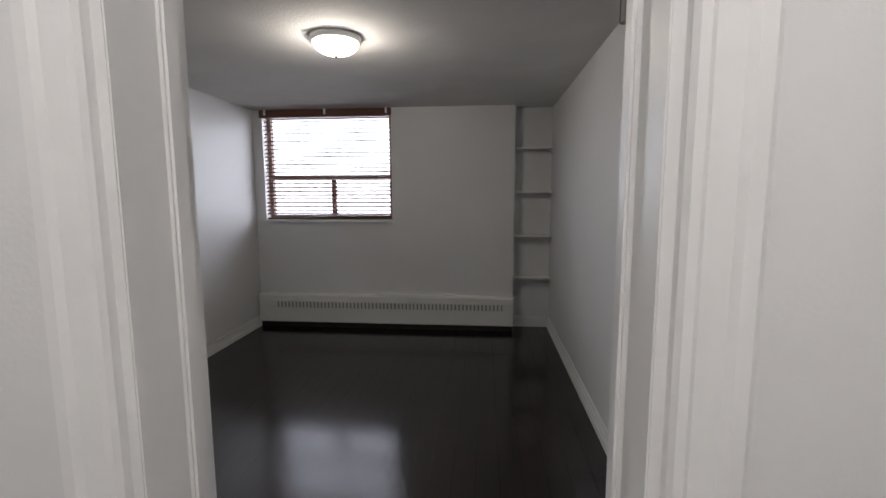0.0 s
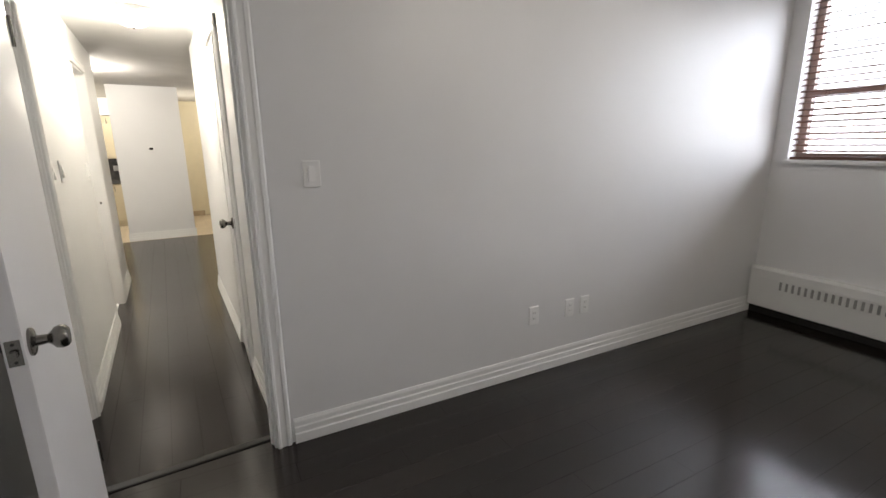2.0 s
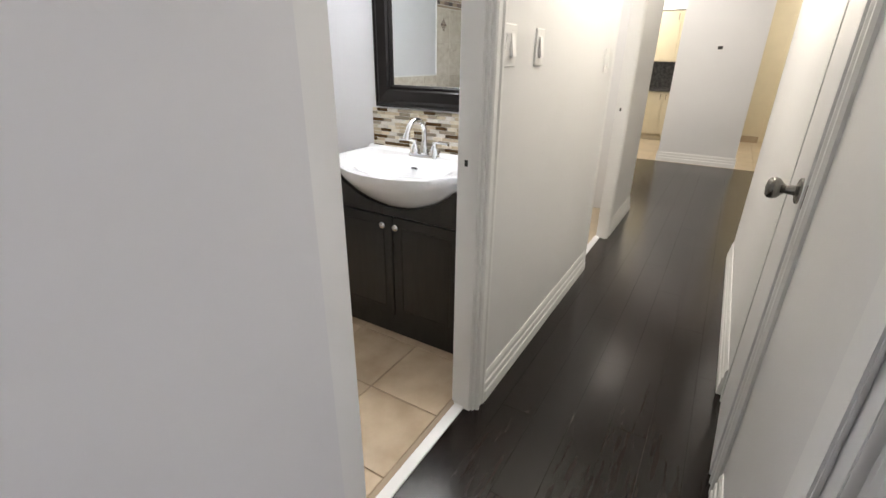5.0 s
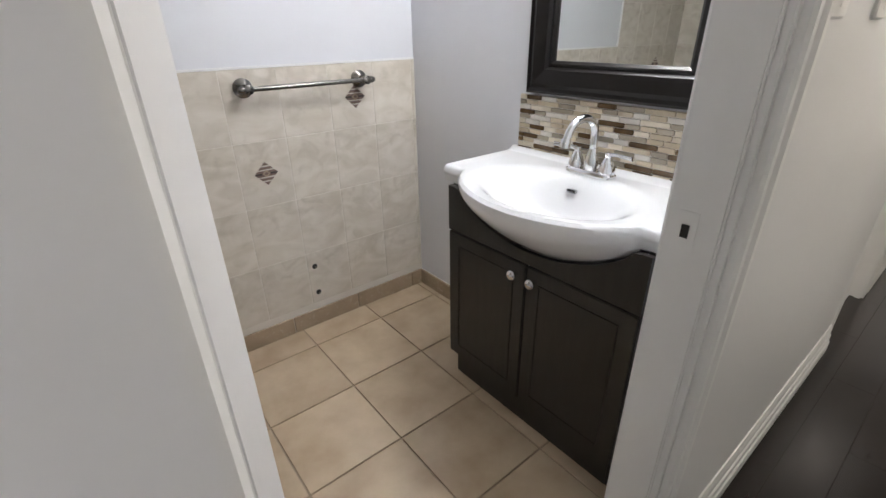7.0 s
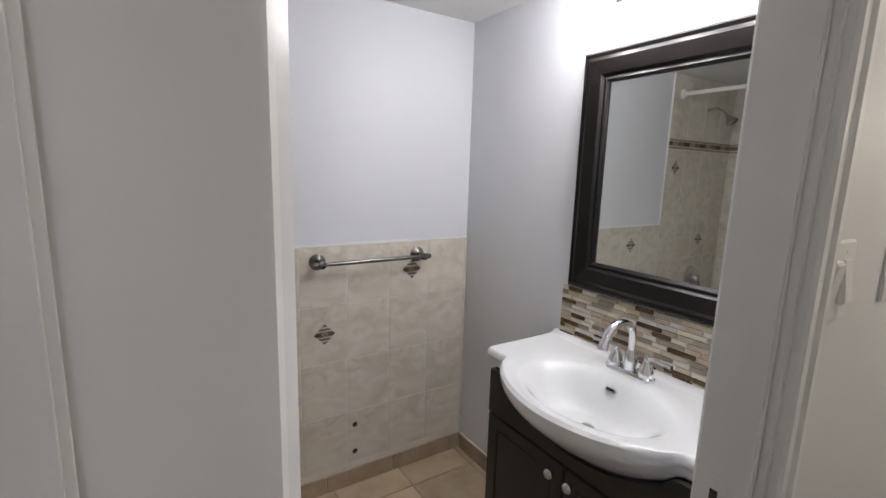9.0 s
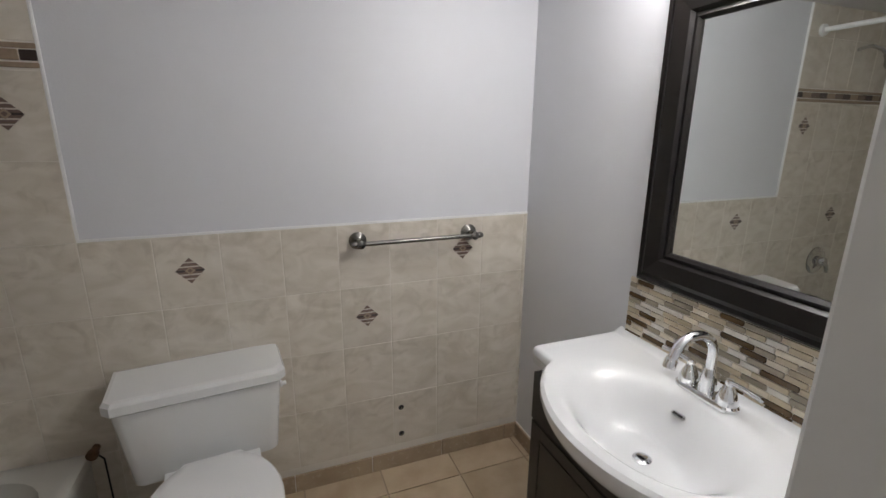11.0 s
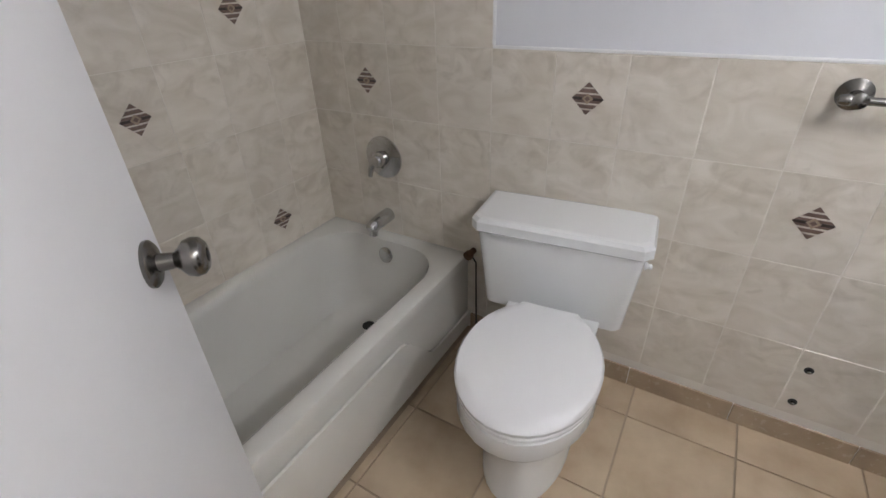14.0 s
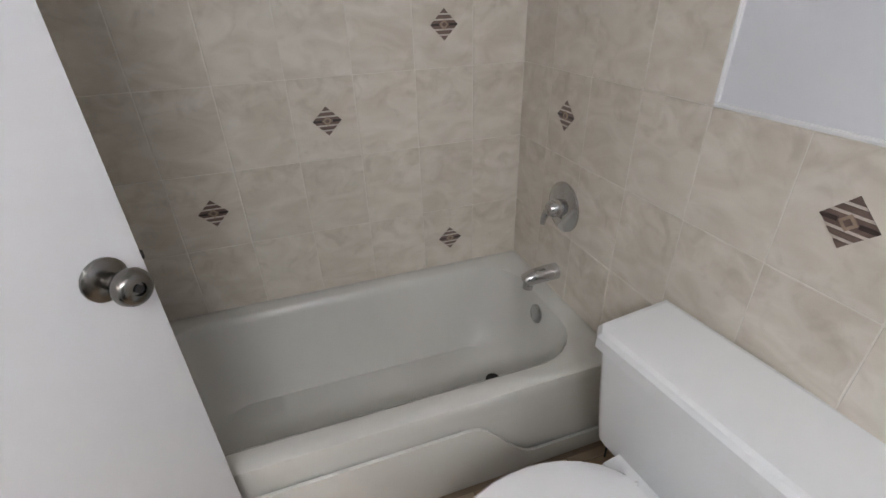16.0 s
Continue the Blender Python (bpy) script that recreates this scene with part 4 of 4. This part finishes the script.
ON_TOILET = Matrix(((-1, 0, 0, 0), (0, 0, 1, TY), (0, 1, 0, 0), (0, 0, 0, 1)))     # u runs to -x
ON_TUB = Matrix(((0, 0, -1, TX), (1, 0, 0, 0), (0, 1, 0, 0), (0, 0, 0, 1)))        # u runs to +y
ON_NORTH = Matrix(((1, 0, 0, 0), (0, 0, -1, -0.08), (0, 1, 0, 0), (0, 0, 0, 1)))   # u runs to +x
ZT = 1.09
g1 = grout_sheet("wall_toilet_tiles", "cream marbled ceramic wall tiles with pale joints", boxes((WX + 0.002, 0.247, TY, TY + 0.0078, 0.0, ZT), (0.247, TX - 0.002, TY, TY + 0.0078, 0.0, CT)))
g2 = grout_sheet("wall_tub_tiles", "cream marbled ceramic wall tiles along the tub", boxes((TX - 0.0078, TX, TY + 0.009, -0.089, 0.0, CT)))
g3 = grout_sheet("wall_north_tiles", "cream marbled ceramic wall tiles at the tub's end", boxes((0.30, TX - 0.009, -0.0878, -0.080, 0.0, CT)))
tile_field(g1, ON_TOILET, -0.247, -WX - 0.004, 0.080, ZT, -0.247, ZT - 4 * THT - 0.0)
BZ0, BZ1 = 1.585, 1.655
for z0, z1, start in ((0.080, BZ0, ZT - 5 * THT), (BZ1, CT, BZ1)):
    tile_field(g1, ON_TOILET, -TX + 0.006, -0.247, z0, z1, -0.247 - 4 * TW, start)
    tile_field(g2, ON_TUB, TY + 0.010, -0.089, max(z0, 0.34), z1, TY, start)
    tile_field(g3, ON_NORTH, 0.30, TX - 0.008, max(z0, 0.34), z1, 0.247, start)
structure("trim_wainscot", boxes((WX + 0.002, 0.247, TY, TY + 0.010, ZT, ZT + 0.008), (0.240, 0.248, TY, TY + 0.010, ZT + 0.008, CT), bevel=0.002), CAULK, "white caulked edge of the tiled area", "trim")
for basis, u0, u1, parent in ((ON_TOILET, -TX + 0.006, -0.247, g1), (ON_TUB, TY + 0.01, -0.089, g2), (ON_NORTH, 0.30, TX - 0.008, g3)):
    u = u0
    k = 0
    while u < u1 - 0.02:
        w = min(0.066, u1 - u)
        lay(parent, "border_piece", w - 0.002, 0.028, 0.009, MEDAL[(0, 3, 2)[k % 3]], basis @ Matrix.Translation((u + 0.001, BZ0 + 0.021, 0.002)))
        u += w
        k += 1
    for zz in (BZ0 + 0.002, BZ1 - 0.018):
        lay(parent, "border_strip", u1 - u0, 0.014, 0.010, MEDAL[3], basis @ Matrix.Translation((u0, zz, 0.002)))


def medallion(parent, m, r=0.044):
    """A diamond inset of banded stone chips, made of strips along its own diagonal."""
    root = new("medallion")
    root.parent = parent
    root.matrix_local = m @ Matrix.Translation((0, 0, 0.0092))
    root["label"] = "diamond inset of brown and cream stone chips"
    part("backing", loft([[(r, 0, z), (0, r, z), (-r, 0, z), (0, -r, z)] for z in (-0.0005, 0.0008)]), MEDAL[0], root)
    bands = ((0.76, 1.0, 0), (0.60, 0.70, 1), (0.40, 0.57, 0), (0.26, 0.36, 1))
    for s in (1, -1):
        for a, b, c in bands:
            w0, w1 = r * (1 - a), r * (1 - b)
            part("chip", loft([[(-w0, s * a * r, 0), (w0, s * a * r, 0), (max(w1, 0.0005), s * b * r, 0), (-max(w1, 0.0005), s * b * r, 0)], [(-w0, s * a * r, 0.002), (w0, s * a * r, 0.002), (max(w1, 0.0005), s * b * r, 0.002), (-max(w1, 0.0005), s * b * r, 0.002)]]), MEDAL[c], root)
    for s in (1, -1):
        part("chip", loft([[(s * 0.36 * r, 0.08 * r, z), (s * 0.90 * r, 0.08 * r, z), (s * 0.99 * r, 0, z), (s * 0.90 * r, -0.08 * r, z), (s * 0.36 * r, -0.08 * r, z)] for z in (0.0005, 0.0028)]), MEDAL[2], root)
    part("chip", loft([[(0.34 * r, 0, z), (0, 0.34 * r, z), (-0.34 * r, 0, z), (0, -0.34 * r, z)] for z in (0.0005, 0.0026)]), MEDAL[3], root)
    part("chip", loft([[(0.17 * r, 0, z), (0, 0.17 * r, z), (-0.17 * r, 0, z), (0, -0.17 * r, z)] for z in (0.0006, 0.0032)]), MEDAL[0], root)


for u, v in ((0.046, 0.972), (0.631, 0.725), (1.032, 0.964), (-0.347, 1.465), (-0.737, 0.968)):
    medallion(g1, ON_TOILET @ Matrix.Translation((u, v, 0)))
for u, v in ((-1.229, 1.212), (-0.842, 0.963), (-0.457, 0.72), (-1.233, 0.478)):
    medallion(g2, ON_TUB @ Matrix.Translation((u, v, 0)))

# tile base along the floor
bt = structure("baseboard_tiles", boxes((WX + 0.003, AX - 0.002, TY + 0.003, TY + 0.012, 0, 0.076), (WX, WX + 0.009, TY + 0.012, -0.90, 0, 0.076)), GROUT, "beige tile base along the bathroom walls", "baseboard")
u = -AX + 0.004
while u < -WX - 0.02:
    w = min(0.316, -WX - 0.004 - u)
    lay(bt, "base_tile", w - 0.003, 0.078, 0.007, BASET, Matrix(((-1, 0, 0, 0), (0, 0, 1, TY + 0.009), (0, 1, 0, 0), (0, 0, 0, 1))) @ Matrix.Translation((u, 0.001, 0.002)))
    u += w
lay(bt, "base_tile", 0.30, 0.078, 0.007, BASET, Matrix(((0, 0, 1, WX + 0.007), (1, 0, 0, 0), (0, 1, 0, 0), (0, 0, 0, 1))) @ Matrix.Translation((TY + 0.02, 0.001, 0.002)))
lay(bt, "base_tile", 0.29, 0.078, 0.007, BASET, Matrix(((0, 0, 1, WX + 0.007), (1, 0, 0, 0), (0, 1, 0, 0), (0, 0, 0, 1))) @ Matrix.Translation((TY + 0.323, 0.001, 0.002)))

# floor tiles
FT = 0.316
for i in range(-5, 4):
    for j in range(-1, 5):
        x0, x1 = max(-0.028 + FT * i, WX), min(-0.028 + FT * (i + 1), AX - 0.002)
        y0, y1 = max(-1.678 + FT * j, TY), min(-1.678 + FT * (j + 1), -0.072)
        if x1 - x0 > 0.02 and y1 - y0 > 0.02:
            lay(bath_floor, "floor_tile", x1 - x0 - 0.005, y1 - y0 - 0.005, 0.006, FTILE, Matrix.Translation((x0 + 0.0025, y0 + 0.0025, -0.0045)))
for i in range(9):
    for j in range(14):
        lay(entry_floor, "floor_tile", 0.296, 0.296, 0.006, ETILE, Matrix.Translation((-8.79 + 0.30 * i, -2.3 + 0.30 * j, -0.0045)))

# mosaic behind the sink
spl = structure("backsplash", boxes((WX, WX + 0.004, -0.893, -0.20, 0.815, 1.003)), GROUT, "strip mosaic backsplash in sand, cream and bronze", "backsplash")
rng = random.Random(4)
ON_SPLASH = Matrix(((0, 0, 1, WX + 0.002), (1, 0, 0, 0), (0, 1, 0, 0), (0, 0, 0, 1)))
NR = 12
rh = (1.003 - 0.815) / NR
for r in range(NR):
    u = -0.893 - rng.choice((0.0, 0.02, 0.04))
    while u < -0.20 - 0.006:
        w = rng.choice((0.048, 0.048, 0.062, 0.085))
        a, b = max(u, -0.893), min(u + w, -0.20)
        if b - a > 0.008:
            k = 3 if w > 0.06 and rng.random() < 0.34 else rng.choice((0, 0, 0, 1, 1, 2, 2, 4))
            lay(spl, "mosaic_strip", b - a - 0.0018, rh - 0.0018, 0.006, MOS[k], ON_SPLASH @ Matrix.Translation((a + 0.0009, 0.815 + r * rh + 0.0009, 0)))
        u += w

# laminate planks
PW = 0.126
def planks(parent, x0, x1, y0, y1, along, mat, length=1.22):
    if along == "y":
        n = int((x1 - x0) / PW) + 1
        for i in range(n):
            a, b = x0 + i * PW, min(x0 + (i + 1) * PW, x1)
            p = y0 - (0.37 * i * 1.7 % 1.0) * length
            while p < y1:
                c, d = max(p, y0), min(p + length, y1)
                if d - c > 0.02 and b - a > 0.01:
                    lay(parent, "plank", b - a - 0.0006, d - c - 0.0006, 0.012, mat, Matrix.Translation((a, c, -0.012)))
                p += length
    else:
        n = int((y1 - y0) / PW) + 1
        for i in range(n):
            a, b = y0 + i * PW, min(y0 + (i + 1) * PW, y1)
            p = x0 - (0.41 * i * 1.7 % 1.0) * length
            while p < x1:
                c, d = max(p, x0), min(p + length, x1)
                if d - c > 0.02 and b - a > 0.01:
                    lay(parent, "plank", d - c - 0.0006, b - a - 0.0006, 0.012, mat, Matrix.Translation((c, a, -0.012)))
                p += length


planks(floor, -0.10, BX, -0.09, 4.725, "y", PLANK)
planks(floor, 2.02, 3.10, -1.3, -0.09, "y", PLANK)
planks(hall_floor, -6.10, -0.10, -0.045, HN + 0.7, "x", PLANKX)
planks(hall_floor, -6.10, -3.70, -1.35, -0.046, "x", PLANKX)
planks(hall_floor, -6.10, -2.92, HN + 0.7, 2.4, "x", PLANKX)

# the bedroom and its side room stand four degrees askew to the hall
ASKEW = Matrix.Translation((0, 0.83, 0)) @ Matrix.Rotation(radians(-4.0), 4, "Z") @ Matrix.Translation((0, -0.83, 0))
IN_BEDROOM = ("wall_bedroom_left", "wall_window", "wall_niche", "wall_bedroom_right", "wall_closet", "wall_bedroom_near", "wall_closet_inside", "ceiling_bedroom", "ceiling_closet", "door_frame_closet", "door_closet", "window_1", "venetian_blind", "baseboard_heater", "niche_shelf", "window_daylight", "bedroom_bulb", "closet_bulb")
for ob in list(scene.objects):
    kind = ob.name.split(".")[0]
    if ob.parent or ob.type == "CAMERA":
        continue
    if kind in IN_BEDROOM or ob in BEDROOM_THINGS:
        ob.matrix_world = ASKEW @ ob.matrix_world
floor.matrix_world = Matrix.Translation((0, 0, -0.0015)) @ ASKEW
